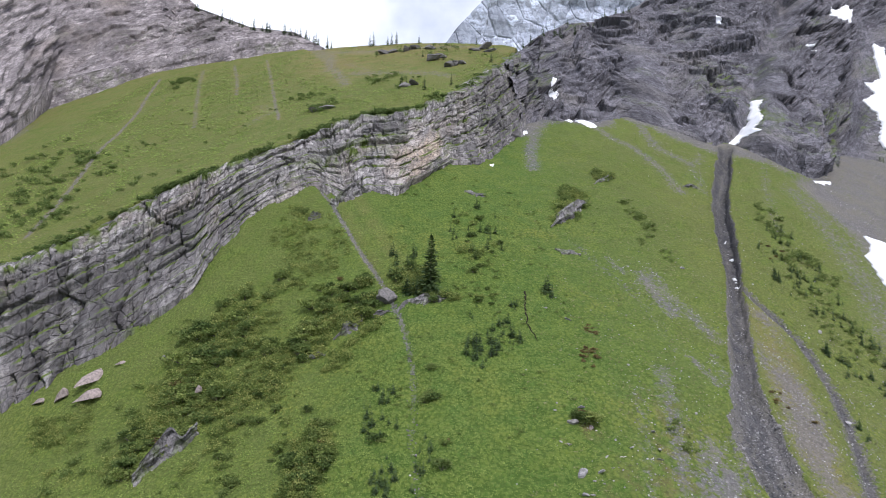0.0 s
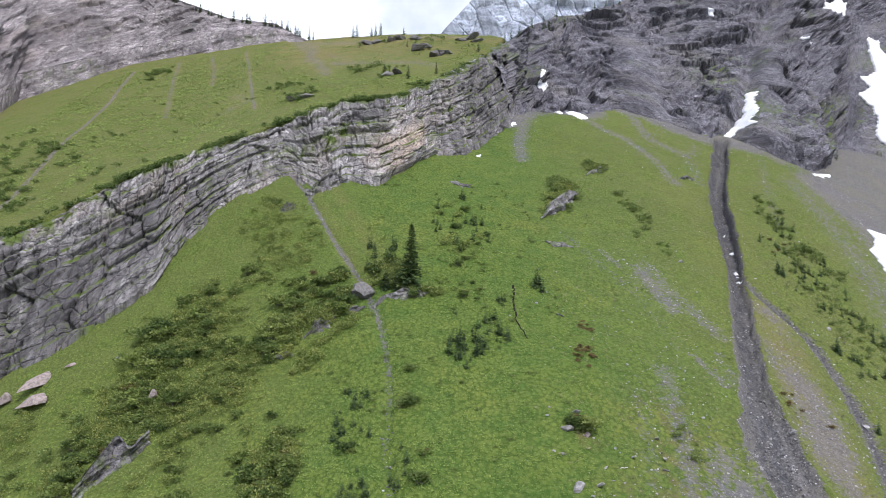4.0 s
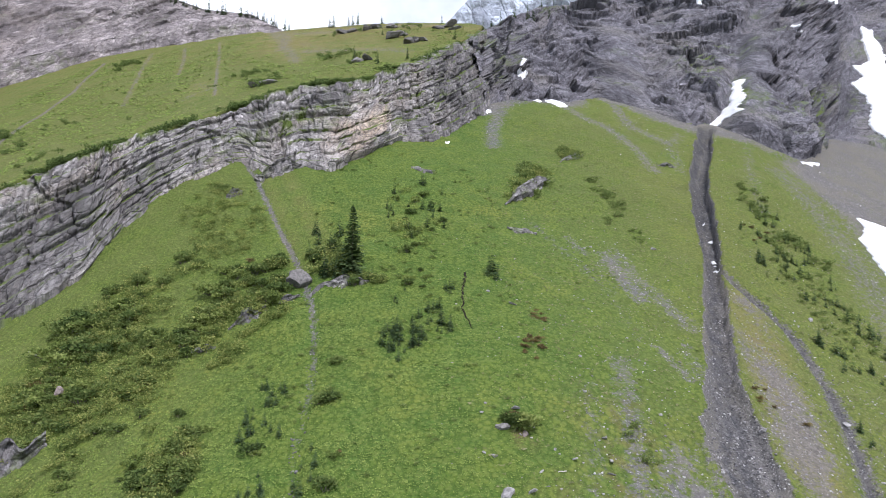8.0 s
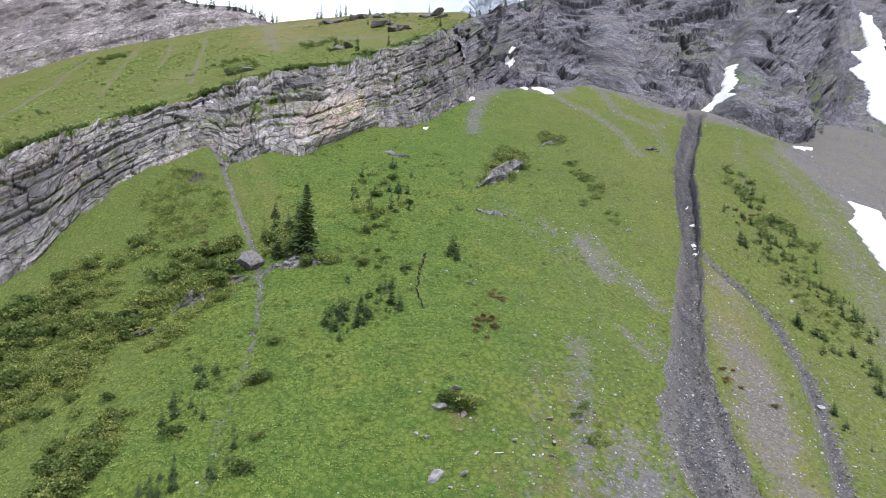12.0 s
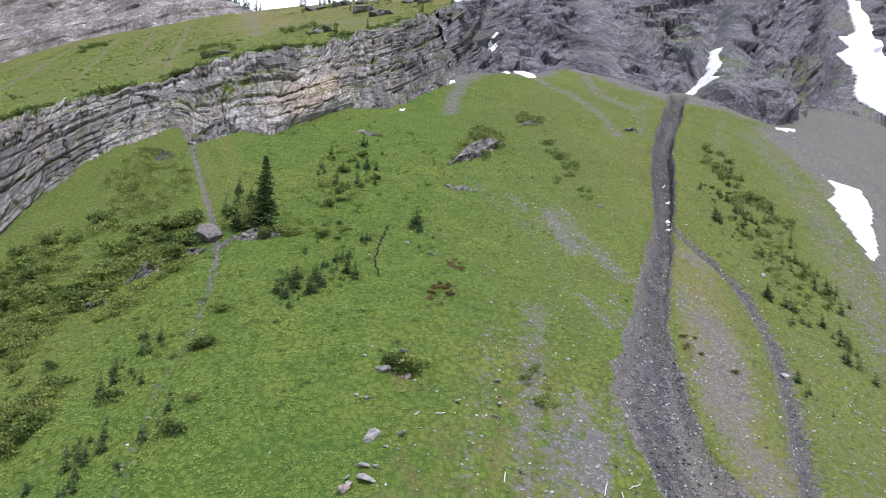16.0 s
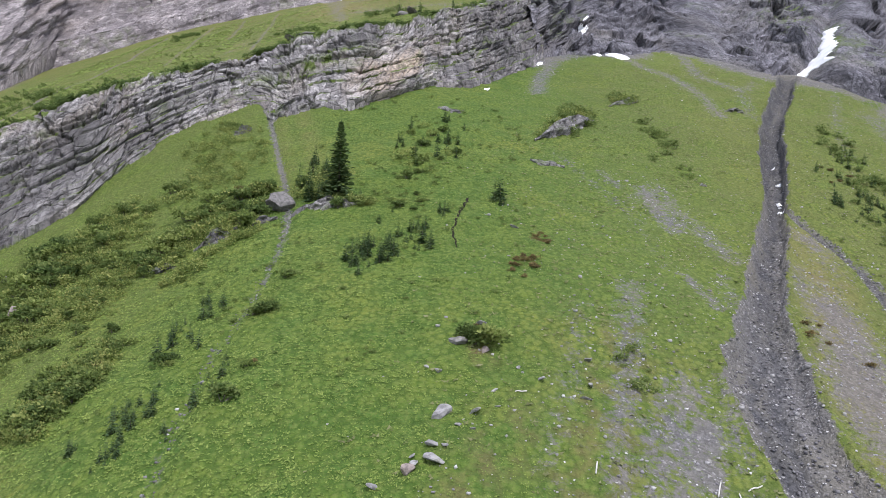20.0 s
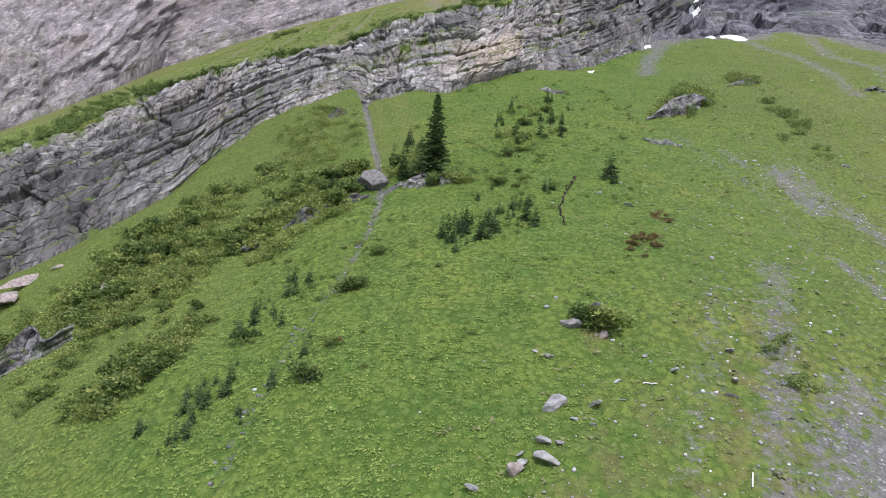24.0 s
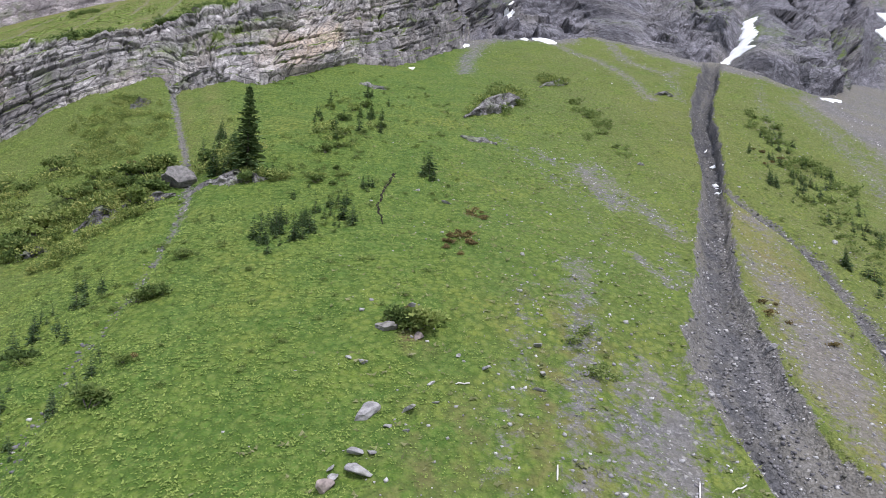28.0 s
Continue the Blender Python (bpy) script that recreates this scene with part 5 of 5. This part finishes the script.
def stand(root, x, y, size, turn, first, z=None, wide=1.0):
    """Sets the built thing itself the first time, then copies of it."""
    m = pose(x, y, (height_at(x, y) if z is None else z) - 0.05, 0, 0, turn)
    ob = root if first else copy_thing(root, m)
    ob.matrix_basis = m @ Matrix.Diagonal((size * wide, size * wide, size, 1))
    return ob


great = fir(*fir_meshes(1, 10.6, 2.15, 52, 13, 6), "tall dark green fir standing on a rocky knoll in the meadow")
great.matrix_world = pose(-2.2, 120.6, height_at(-2.2, 120.6) - 0.2)
SMALL = [fir(*fir_meshes(30 + k, 1.0, 0.27 + 0.04 * (k % 3), 15, 9, 3), "small dark green fir growing in the meadow", "young firs on the slope") for k in range(5)]
FIRS = [(-5.2, 121.8, 2.2, 2.0, 7, 2.6), (1.2, 119.8, 1.2, 1.0, 3, 1.8), (5.6, 104.5, 2.4, 3.6, 6, 1.9), (9.0, 109.0, 2.8, 4.2, 6, 1.5), (6.3, 143.9, 5.865, 16.5, 20, 1.9), (-7.6, 131, 3.45, 7.15, 15, 2.2), (5.0, 102.9, 2.185, 3.96, 20, 1.6), (9.4, 108.2, 2.645, 4.62, 20, 1.6), (11.8, 117.0, 1.035, 1.32, 5, 1.4), (-6.6, 82.2, 1.84, 3.85, 18, 1.3), (-2.3, 85.1, 1.495, 2.64, 11, 1.1),
        (-8.7, 95.4, 2.53, 4.07, 15, 1.4), (-2.9, 80.4, 0.46, 0.55, 4, 0.8), (-9.6, 80.1, 0.46, 0.66, 4, 0.9), (-5.9, 77.9, 0.805, 0.99, 5, 0.9), (18.3, 124.0, 0.69, 3.08, 5, 2.0), (82, 166, 4.0, 11.0, 18, 1.6), (74.1, 153.7, 4.6, 10.45, 24, 1.5), (77.2, 148.0, 6.67, 11.55, 23, 1.5),
        (80.1, 138.0, 3.22, 10.45, 20, 1.6), (69.9, 124.4, 2.185, 4.84, 12, 1.7), (74.9, 121.9, 1.61, 2.75, 7, 1.5), (74.4, 115.9, 2.645, 4.84, 12, 1.5), (61.7, 102.6, 0.805, 4.29, 5, 1.2), (-7.6, 92.0, 2.53, 3.41, 9, 1.3), (5.6, 115.3, 1.725, 2.2, 4, 1.2)]
rng = np.random.default_rng(5)
placed = 0
for x, y, rx, ry, n, tall in FIRS:
    for _ in range(n):
        a, r = rng.uniform(0, 6.28), math.sqrt(rng.random())
        stand(SMALL[placed % 5], x + rx * r * math.cos(a), y + ry * r * math.sin(a), 1.12 * tall * rng.uniform(0.5, 1.35), rng.uniform(0, 360), placed < 5, None, rng.uniform(0.65, 1.0))
        placed += 1

# Firs along the skyline and on the upper meadow.
SKY = [fir(*fir_meshes(50 + k, 1.0, 0.13 + 0.03 * k, 14, 7, 2), "slender dark fir on the skyline ridge", "firs on the ridge") for k in range(3)]
RIDGE_FIRS = [(-52.4, 303.2, 6.5), (-50.5, 302.5, 4), (-61.5, 311.5, 5.5), (-31.5, 297.0, 6.5), (-33, 297.2, 5), (-25.3, 295.5, 4), (-23.5, 295.2, 5.5), (-21.4, 295, 5.5), (-11.7, 292.5, 3.5), (-5.9, 263.3, 3.5), (-14.5, 224.8, 4.6), (-6.7, 213, 4.2),
              (-12.8, 225.0, 2.6), (1.7, 217.1, 3.6), (10.8, 221.5, 4), (12.1, 220.5, 3), (16.1, 248.0, 4.2), (16.0, 236, 3.4), (12.0, 276.5, 3.6), (-9, 262, 2.6), (-1, 255, 2.8)]
for k, (x, y, tall) in enumerate(RIDGE_FIRS):
    stand(SKY[k % 3], x, y, tall, 50 * k, k < 3)
PEAK_SURFACE, BAND_SURFACE = surface_of(peak_wall), surface_of(upper_cliff)


def on_top(x, y, surfaces):
    """The highest of the given rock surfaces at a place, or the ground."""
    best = height_at(x, y)
    for surface in surfaces:
        hit = surface.ray_cast(Vector((x, y, 600)), Vector((0, 0, -1)))[0]
        if hit is not None:
            best = max(best, hit.z)
    return best


crest = np.asarray(PEAK_CREST[5:], float)
for k in range(42):
    f = (k + rng.uniform(-0.4, 0.4)) / 42 * (len(crest) - 1)
    if math.sin(k * 1.3) + math.sin(k * 0.41) < -0.7:
        continue
    i = min(int(max(f, 0)), len(crest) - 2)
    p = crest[i] + (crest[i + 1] - crest[i]) * (f - i)
    x, y = p[0], p[1] - 1.0
    stand(SKY[k % 3], x, y, rng.uniform(3.2, 6.8), 31 * k, False, on_top(x, y, (PEAK_SURFACE, BAND_SURFACE)) - 0.3)
crest = np.asarray(WALL_CREST[1:9], float)
for k in range(20):
    f = k / 20 * (len(crest) - 1)
    i = int(f)
    p = crest[i] + (crest[i + 1] - crest[i]) * (f - i)
    x, y = p[0] + rng.normal(0, 1), p[1] - rng.uniform(0.5, 6)
    stand(SKY[k % 3], x, y, rng.uniform(2.6, 6.5), 31 * k, False, on_top(x, y, (WALL_SURFACE,)) - 0.3)


def shrub_meshes(seed, material, count=330, flat=0.75):
    """A rounded, uneven shrub one metre in radius: bare stems inside, many small leaves outside."""
    rng = np.random.default_rng(seed)
    stems, foliage = Soup(), Soup()
    lumps = np.stack([rng.normal(0, 0.42, 7), rng.normal(0, 0.42, 7), rng.uniform(0.15, 0.6, 7) * flat], -1)
    sizes = rng.uniform(0.28, 0.55, 7)
    for p in lumps:
        ts = np.linspace(0, 1, 4)[:, None]
        stems.add(*tube(ts * p + np.array([[0, 0, -0.1]]), np.array([0.03, 0.025, 0.02, 0.008]), 4))
    which = rng.integers(0, 7, count)
    way = rng.normal(size=(count, 3))
    way[:, 2] = np.abs(way[:, 2]) * 0.9 - 0.1
    way /= np.linalg.norm(way, axis=1, keepdims=True)
    at = lumps[which] + way * (sizes[which] * rng.uniform(0.55, 1.0, count))[:, None]
    at[:, 2] = np.maximum(at[:, 2], 0.0)
    out = way + rng.normal(0, 0.6, (count, 3))
    foliage.add(*leaves(at, out, way + rng.normal(0, 0.4, (count, 3)), rng.uniform(0.16, 0.36, count), rng.uniform(0.11, 0.24, count)))
    return stems.mesh("woody_base", BARK, True), foliage.mesh("foliage", material)


def shrub(stems, foliage, label, group):
    root = tagged(new("shrub"), label, "shrub", group)
    part("woody_base", stems, root)
    part("foliage", foliage, root)
    return root


# Turf kept free of shrubs in front of the rock steps.
OPEN_TURF = [[(-44, 94), (-40, 90), (-32, 98), (-33.5, 103), (-37, 101)], [(-19, 110), (-13, 111.5), (-12, 115), (-17.6, 113.2)], [(-22.5, 106.5), (-17.2, 106.8), (-17.2, 110), (-21.5, 109.5)]]


def open_turf(x, y):
    return np.any([inside(x, y, ring) for ring in OPEN_TURF], axis=0)


GREEN = [shrub(*shrub_meshes(60 + k, WILLOW_LEAVES if k % 2 else DARK_LEAVES, 420, 0.95 + 0.12 * k), "low dark green leafy shrub on the slope", "shrubs on the slope") for k in range(5)]
RUSTY = [shrub(*shrub_meshes(70 + k, RUSTY_LEAVES, 260, 0.8), "reddish brown withered shrub on the slope", "withered shrubs") for k in range(2)]
SHRUBS = [(6.7, 140.9, 5.4, 14, 10, 0.9), (-6, 125.5, 3.2, 5, 14, 1.2), (-1.2, 119.3, 2.2, 1.6, 6, 1.1), (-39.9, 124, 5, 8.5, 21, 1.5), (-36.1, 114.5, 6.8, 8.5, 27, 1.4), (-20.7, 117.6, 3.6, 11, 25, 1.3),
          (-15.6, 121.3, 4, 7.8, 19, 1.3), (-41.2, 106.4, 4.5, 8.6, 16, 1.2), (-16.2, 89.1, 2.8, 6.5, 29, 1), (-26.6, 89.9, 1.6, 3.2, 4, 0.9), (-2.1, 100.6, 1, 1.7, 3, 0.9), (-2.1, 94.9, 1.1, 1.6, 3, 0.9),
          (0.7, 86.1, 0.3, 0.4, 1, 0.8), (0.1, 82.5, 0.2, 0.2, 1, 0.95), (-7.2, 89.8, 0.7, 1.1, 2, 0.8), (-32, 128, 5.7, 9, 9, 1.1), (-26.3, 110.3, 3.5, 7.3, 11, 1.1), (-39.6, 101.3, 6, 7.7, 15, 1.2),
          (-23.6, 98.3, 7, 7.9, 9, 0.8), (17.8, 90.1, 1.0, 0.7, 8, 1.0), (5, 120, 5, 3, 7, 0.6), (-30, 100, 6, 8, 9, 0.8)]
FAR_SHRUBS = [(-20, 100, 20, 20, 150, 0.38), (8, 112, 18, 28, 260, 0.32), (4, 150, 18, 25, 150, 0.42), (30, 150, 14, 25, 70, 0.35), (74, 142, 10, 25, 70, 0.4), (6.7, 140.9, 5.4, 14, 9, 0.81), (-6, 125.5, 3.2, 5, 11, 1.08), (-1.2, 119.3, 2.2, 1.6, 7, 0.99), (-29.8, 154, 2.5, 6.4, 10, 1.1), (-39.9, 124, 5, 8.5, 16, 1.35), (-36.1, 114.5, 6.8, 8.5, 20, 1.26),
          (-20.7, 117.6, 3.6, 11, 18, 1.17), (-15.6, 121.3, 4, 7.8, 14, 1.17), (-41.2, 106.4, 4.5, 8.6, 13, 1.08), (-16.2, 89.1, 2.8, 6.5, 20, 0.9), (-26.6, 89.9, 1.6, 3.2, 5, 0.81), (-2.1, 100.6, 1, 1.7, 5, 0.81),
          (-2.1, 94.9, 1.1, 1.6, 5, 0.81), (0.7, 86.1, 0.3, 0.4, 4, 0.72), (3.8, 84.0, 0.5, 0.5, 2, 0.5), (-7.2, 89.8, 0.7, 1.1, 4, 0.72), (-32, 128, 5.7, 9, 8, 0.99), (-26.3, 110.3, 3.5, 7.3, 10, 0.99),
          (31.5, 171.3, 3.6, 7.0, 30, 1.1), (28.5, 161.0, 2.4, 4.0, 16, 1.1), (42.5, 189.4, 2.7, 4.0, 18, 1.1), (30.6, 90.8, 1.3, 4.3, 14, 0.55), (82.7, 172.7, 3.8, 12, 44, 1.0), (81.9, 157.3, 5.8, 9.5, 44, 0.95), (77, 140, 5, 16, 60, 0.8), (46.2, 171.1, 2.9, 13, 40, 0.85),
          (45.3, 151.6, 3.3, 6.7, 34, 0.8), (-43.9, 120.0, 7.0, 8, 18, 1.2), (-39.6, 101.3, 6, 7.7, 12, 1.08), (-50, 104, 7.0, 8.6, 16, 1.1), (-23.6, 98.3, 7, 7.9, 8, 0.72), (17.9, 90.2, 1, 0.7, 6, 0.765),
          (5, 120, 5, 3, 8, 0.54), (12, 116, 7, 5, 12, 0.45), (-30, 100, 6, 8, 8, 0.72)]
BROWN_SPOTS = [(21.4, 104.4, 1.4, 2.8, 15, 0.5), (23.1, 112.2, 1.1, 2.2, 8, 0.45), (18.2, 90.6, 1.1, 0.8, 5, 0.8), (-16, 88, 2.2, 4, 5, 0.7), (-41, 108, 4, 6, 6, 0.9), (0.9, 86.3, 0.3, 0.3, 1, 0.6), (50, 104, 3, 7, 6, 0.5), (-20, 124, 4, 6, 4, 0.9), (76, 160, 4, 10, 5, 0.7)]
placed = {True: 0, False: 0}
for rusty, table in ((False, SHRUBS), (True, BROWN_SPOTS)):
    kinds = RUSTY if rusty else GREEN
    for x, y, rx, ry, n, size in table:
        for _ in range(n):
            a, r = rng.uniform(0, 6.28), math.sqrt(rng.random())
            k = placed[rusty]
            px, py = x + rx * r * math.cos(a), y + ry * r * math.sin(a)
            grown, turn, wide = size * rng.uniform(0.5, 1.25), rng.uniform(0, 360), rng.uniform(0.9, 1.4)
            if open_turf(np.array([px]), np.array([py]))[0]:
                continue
            stand(kinds[k % len(kinds)], px, py, grown, turn, k < len(kinds), None, wide)
            placed[rusty] += 1


def loose_shrub(seed, count, flat):
    stems, foliage = shrub_meshes(seed, None, count, flat)
    n = len(foliage.vertices)
    co, loops = np.zeros(3 * n, np.float32), np.zeros(len(foliage.loops), np.int32)
    foliage.vertices.foreach_get("co", co)
    foliage.loops.foreach_get("vertex_index", loops)
    return co.reshape(-1, 3), loops.reshape(-1, 4)


def strewn(table, seed):
    """Places for shrubs inside ellipses on the plan: centre, half axes, count, size."""
    rng = np.random.default_rng(seed)
    rows = []
    for x, y, rx, ry, n, size in table:
        a, r = rng.uniform(0, 6.28, n), np.sqrt(rng.random(n))
        rows.append(np.stack([x + rx * r * np.cos(a), y + ry * r * np.sin(a), 0 * a, size * rng.uniform(0.5, 1.3, n), rng.uniform(0.9, 1.4, n), rng.uniform(0, 6.28, n)], -1))
    rows = np.concatenate(rows)
    rows = rows[(value_noise(rows[:, 0] / 3.2, rows[:, 1] / 4.5, 0, 83) > -0.28) & ~open_turf(rows[:, 0], rows[:, 1])]
    rows[:, 2] = land(rows[:, 0], rows[:, 1]) - 0.05
    return rows


LEFT_SHRUBS = [(-39.9, 124, 5.0, 8.5, 34, 1.0), (-36.1, 114.5, 6.8, 8.5, 46, 1.0), (-20.7, 117.6, 3.8, 11, 50, 1.1), (-15.6, 121.3, 3.6, 7, 36, 1.1), (-42, 106, 5, 9, 36, 0.9), (-16.2, 89.1, 2.8, 6.5, 40, 0.9), (-30, 128, 5, 8, 24, 0.9), (-27, 108, 3, 6, 20, 0.9), (-6, 125, 3, 4, 26, 1.0), (6.7, 141, 5, 13, 14, 0.8)]
# Shrubs along the cliff's rim and farther off: too many to count.
LOOSE = [loose_shrub(90 + k, 120, 1.0 + 0.12 * k) for k in range(4)]
rim = np.asarray(CLIFF_RIM[2:20], float)
RIM_COUNT = 700
f = rng.uniform(0, len(rim) - 1.001, RIM_COUNT)
i = f.astype(int)
at = rim[i] + (rim[i + 1] - rim[i]) * (f - i)[:, None]
back = np.abs(rng.normal(0, 2.2, RIM_COUNT)) + 0.5
back = back - 0.7
xs, ys = at[:, 0] - 0.45 * back + rng.normal(0, 0.4, RIM_COUNT), at[:, 1] + 0.8 * back
keep = value_noise(xs / 5, ys / 5, 0, 77) > -0.35
rim_rows = np.stack([xs, ys, np.where(back < 2.4, at[:, 2] - 0.3, land(xs, ys)), rng.uniform(0.4, 1.25, RIM_COUNT), rng.uniform(0.9, 1.4, RIM_COUNT), rng.uniform(0, 6.28, RIM_COUNT)], -1)[keep]
merged("rim_shrubs", LOOSE, rim_rows, DARK_LEAVES, "low dark shrubs fringing the cliff rim", "shrubs")
merged("meadow_shrubs", LOOSE, strewn([(-35.9, 206.9, 4.7, 4.0, 18, 1.2), (-43.5, 226.0, 7.8, 6, 16, 0.8), (-108.0, 285, 5.2, 12, 22, 1.2), (-122.5, 215, 9, 20, 30, 1.2), (-13.4, 226.8, 7.4, 8, 14, 1.2), (-106, 190, 10, 20, 90, 1.2), (-95, 160, 12, 14, 80, 1.2), (-90, 192, 8, 14, 30, 0.9), (-109, 288, 4, 6, 26, 1.0), (-45, 226, 6, 4, 22, 0.9), (-22, 236, 8, 6, 20, 1.0),
        (-70, 165, 8, 5, 14, 1.0), (-20, 280, 20, 10, 16, 1.0), (-80, 215, 30, 30, 30, 0.6), (5, 262, 12, 12, 14, 1.0)], 23), DARK_LEAVES, "small dark shrubs dotting the upper meadow", "shrubs")
# The shrub belts of the slope as rings on the plan, with the count and size of what grows in them.
BELTS = [([(-38.7, 133), (-29.6, 124), (-24, 112), (-21.5, 102), (-26, 101.8), (-27.6, 99), (-29, 93.6), (-35.5, 93.7), (-53, 101), (-49, 102.5), (-44, 103.2), (-46.9, 112), (-43.4, 117), (-41.3, 124)], 560, 0.75),
         ([(-19.4, 124), (-12.0, 119), (-9.5, 113.5), (-11.7, 107.0), (-17.7, 106.0), (-20.6, 110), (-20.6, 116)], 190, 0.75),
         ([(-13.5, 90), (-14, 84.5), (-17, 82.5), (-19.8, 86), (-19, 92), (-16, 94)], 90, 0.7), ([(-65.5, 116), (-55, 112.5), (-51.5, 104.7), (-57, 101.5)], 110, 0.7),
         ([(22.5, 156), (25.5, 158), (32, 168), (36, 175), (33, 176.5), (27, 167)], 55, 0.95), ([(40, 186), (44, 188), (47, 192), (42, 194)], 40, 0.8),
         ([(-34, 156), (-24, 152), (-18, 138), (-22, 128), (-30, 136), (-37, 148)], 260, 0.6), ([(-4, 123.5), (2.6, 120.5), (2.2, 118.4), (-3, 118.8), (-8, 122), (-8, 128), (-4, 130)], 70, 0.8)]


def belt_rows(belts, seed):
    """Places for shrubs inside rings on the plan, thinner where the cover opens."""
    rng = np.random.default_rng(seed)
    rows = []
    for ring, count, size in belts:
        lo, hi = np.min(ring, axis=0), np.max(ring, axis=0)
        x, y = rng.uniform(lo[0], hi[0], 6 * count), rng.uniform(lo[1], hi[1], 6 * count)
        keep = inside(x + 1.5 * value_noise(x / 3, y / 3, 0, 5), y + 1.5 * value_noise(x / 3, y / 3, 0, 7), ring) & (value_noise(x / 4, y / 5, 0, 89) > -0.45) & ~open_turf(x, y)
        x, y = x[keep][:count], y[keep][:count]
        rows.append(np.stack([x, y, land(x, y) - 0.05, size * rng.uniform(0.5, 1.4, len(x)), rng.uniform(0.8, 1.3, len(x)), rng.uniform(0, 6.28, len(x))], -1))
    return np.concatenate(rows)


THIN = [loose_shrub(110 + k, 90, 1.15 + 0.15 * k) for k in range(4)]
merged("belt_shrubs", THIN, np.concatenate([belt_rows(BELTS, 31), strewn(LEFT_SHRUBS, 37)]), MIXED_LEAVES, "dense low willow shrubs in mixed greens", "shrubs")
merged("slope_shrubs", LOOSE, strewn(FAR_SHRUBS, 29), DARK_LEAVES, "low green shrubs scattered over the slope", "shrubs")
for k, (x, y, r) in enumerate([(-35.5, 205.5, 2.6), (-38.5, 205.0, 2.2), (-13.0, 222.0, 2.8), (-10.5, 223.4, 2.4), (-16, 276, 3.0), (-6, 272, 2.6), (-4.8, 256, 3.2), (-2.4, 257.5, 2.4), (-24, 276, 2.8), (-21, 277, 2.2), (0.5, 243.8, 2.6), (3.0, 245.5, 2.4), (5.4, 247.5, 2.2), (13.7, 265.5, 3.0), (11, 264, 2.4), (-12.3, 277, 2.4), (16.5, 262, 2.2)]):
    boulder(x, y, r, k + 2, "dark rock outcrop on the upper meadow", 25 * k, 0.2, 0, DARK_BOULDERS, (1.5, 1.0, 0.8))


# ---- herbs and grass ----
def herb_stuff(name, x, y, size, material, label, seed, blades=3):
    rng = np.random.default_rng(seed)
    n = len(x)
    z = land(x, y)
    at = np.repeat(np.stack([x, y, z + 0.02], -1), blades, axis=0)
    at[:, :2] += rng.normal(0, 0.12, (n * blades, 2))
    ang = rng.uniform(0, 6.28, n * blades)
    way = np.stack([np.cos(ang), np.sin(ang), 0.56 * np.sin(ang) + rng.uniform(0.12, 0.6, n * blades)], -1)
    big = np.repeat(size, blades) * rng.uniform(0.6, 1.3, n * blades)
    up = np.array([[0, -0.5, 1.0]]) + rng.normal(0, 0.2, (n * blades, 3))
    way /= np.linalg.norm(way, axis=1, keepdims=True)
    side = np.cross(way, up)
    side *= (0.5 * big * rng.uniform(0.5, 0.9, n * blades) / (np.linalg.norm(side, axis=1) + 1e-9))[:, None]
    verts = np.stack([at - side, at + side, at + way * big[:, None]], 1).reshape(-1, 3)
    me = mesh_from(name, verts, np.arange(len(verts)).reshape(-1, 3), material, False)
    return tagged(new(name, me), label, "grass", kind="stuff")


def grassy(x, y):
    g, w, d, r, above = cover(x, y)
    patchy = np.clip(0.75 + 0.6 * fractal(x / 2.2, y / 2.2, 0, 3, 91), 0.2, 1)
    return np.clip(1.15 - 1.9 * g, 0, 1) * patchy * ~above


x, y = scatter(420000, (-62, 76, 58, 205), lambda x, y: grassy(x, y) * np.clip(1.6 - (y - 60) / 90, 0.22, 1) * (inside(x, y, WALL_GROUND) == 0), 15)
lush = np.clip(1.1 - (x - 5) / 40, 0.45, 1)
herb_stuff("meadow_herbs", x, y, lush * RNG.uniform(0.10, 0.21, len(x)), HERBS, "lush mixed green herbs covering the slope", 16)
x, y = scatter(70000, (-10, 110, 58, 225), lambda x, y: grassy(x, y) * np.clip((x - 8) / 40, 0, 1) * 0.8, 17)
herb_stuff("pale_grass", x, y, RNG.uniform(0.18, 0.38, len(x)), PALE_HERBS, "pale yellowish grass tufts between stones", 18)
x, y = scatter(22000, (-130, 30, 120, 305), lambda x, y: inside(x, y, UPPER_GROUND) * np.clip(1 - 2.2 * cover(x, y)[0], 0, 1) * 0.8, 19)
tall_x, tall_y = scatter(60000, (-130, 30, 120, 300), lambda x, y: inside(x, y, UPPER_GROUND) * np.clip(1 - 2.2 * cover(x, y)[0], 0, 1) * np.clip(0.5 + 0.9 * fractal(x / 6, y / 9, 0, 3, 93), 0, 1), 27)
herb_stuff("upper_herbs", tall_x, tall_y, RNG.uniform(0.3, 0.65, len(tall_x)), HERBS, "green herbs covering the upper meadow", 28)
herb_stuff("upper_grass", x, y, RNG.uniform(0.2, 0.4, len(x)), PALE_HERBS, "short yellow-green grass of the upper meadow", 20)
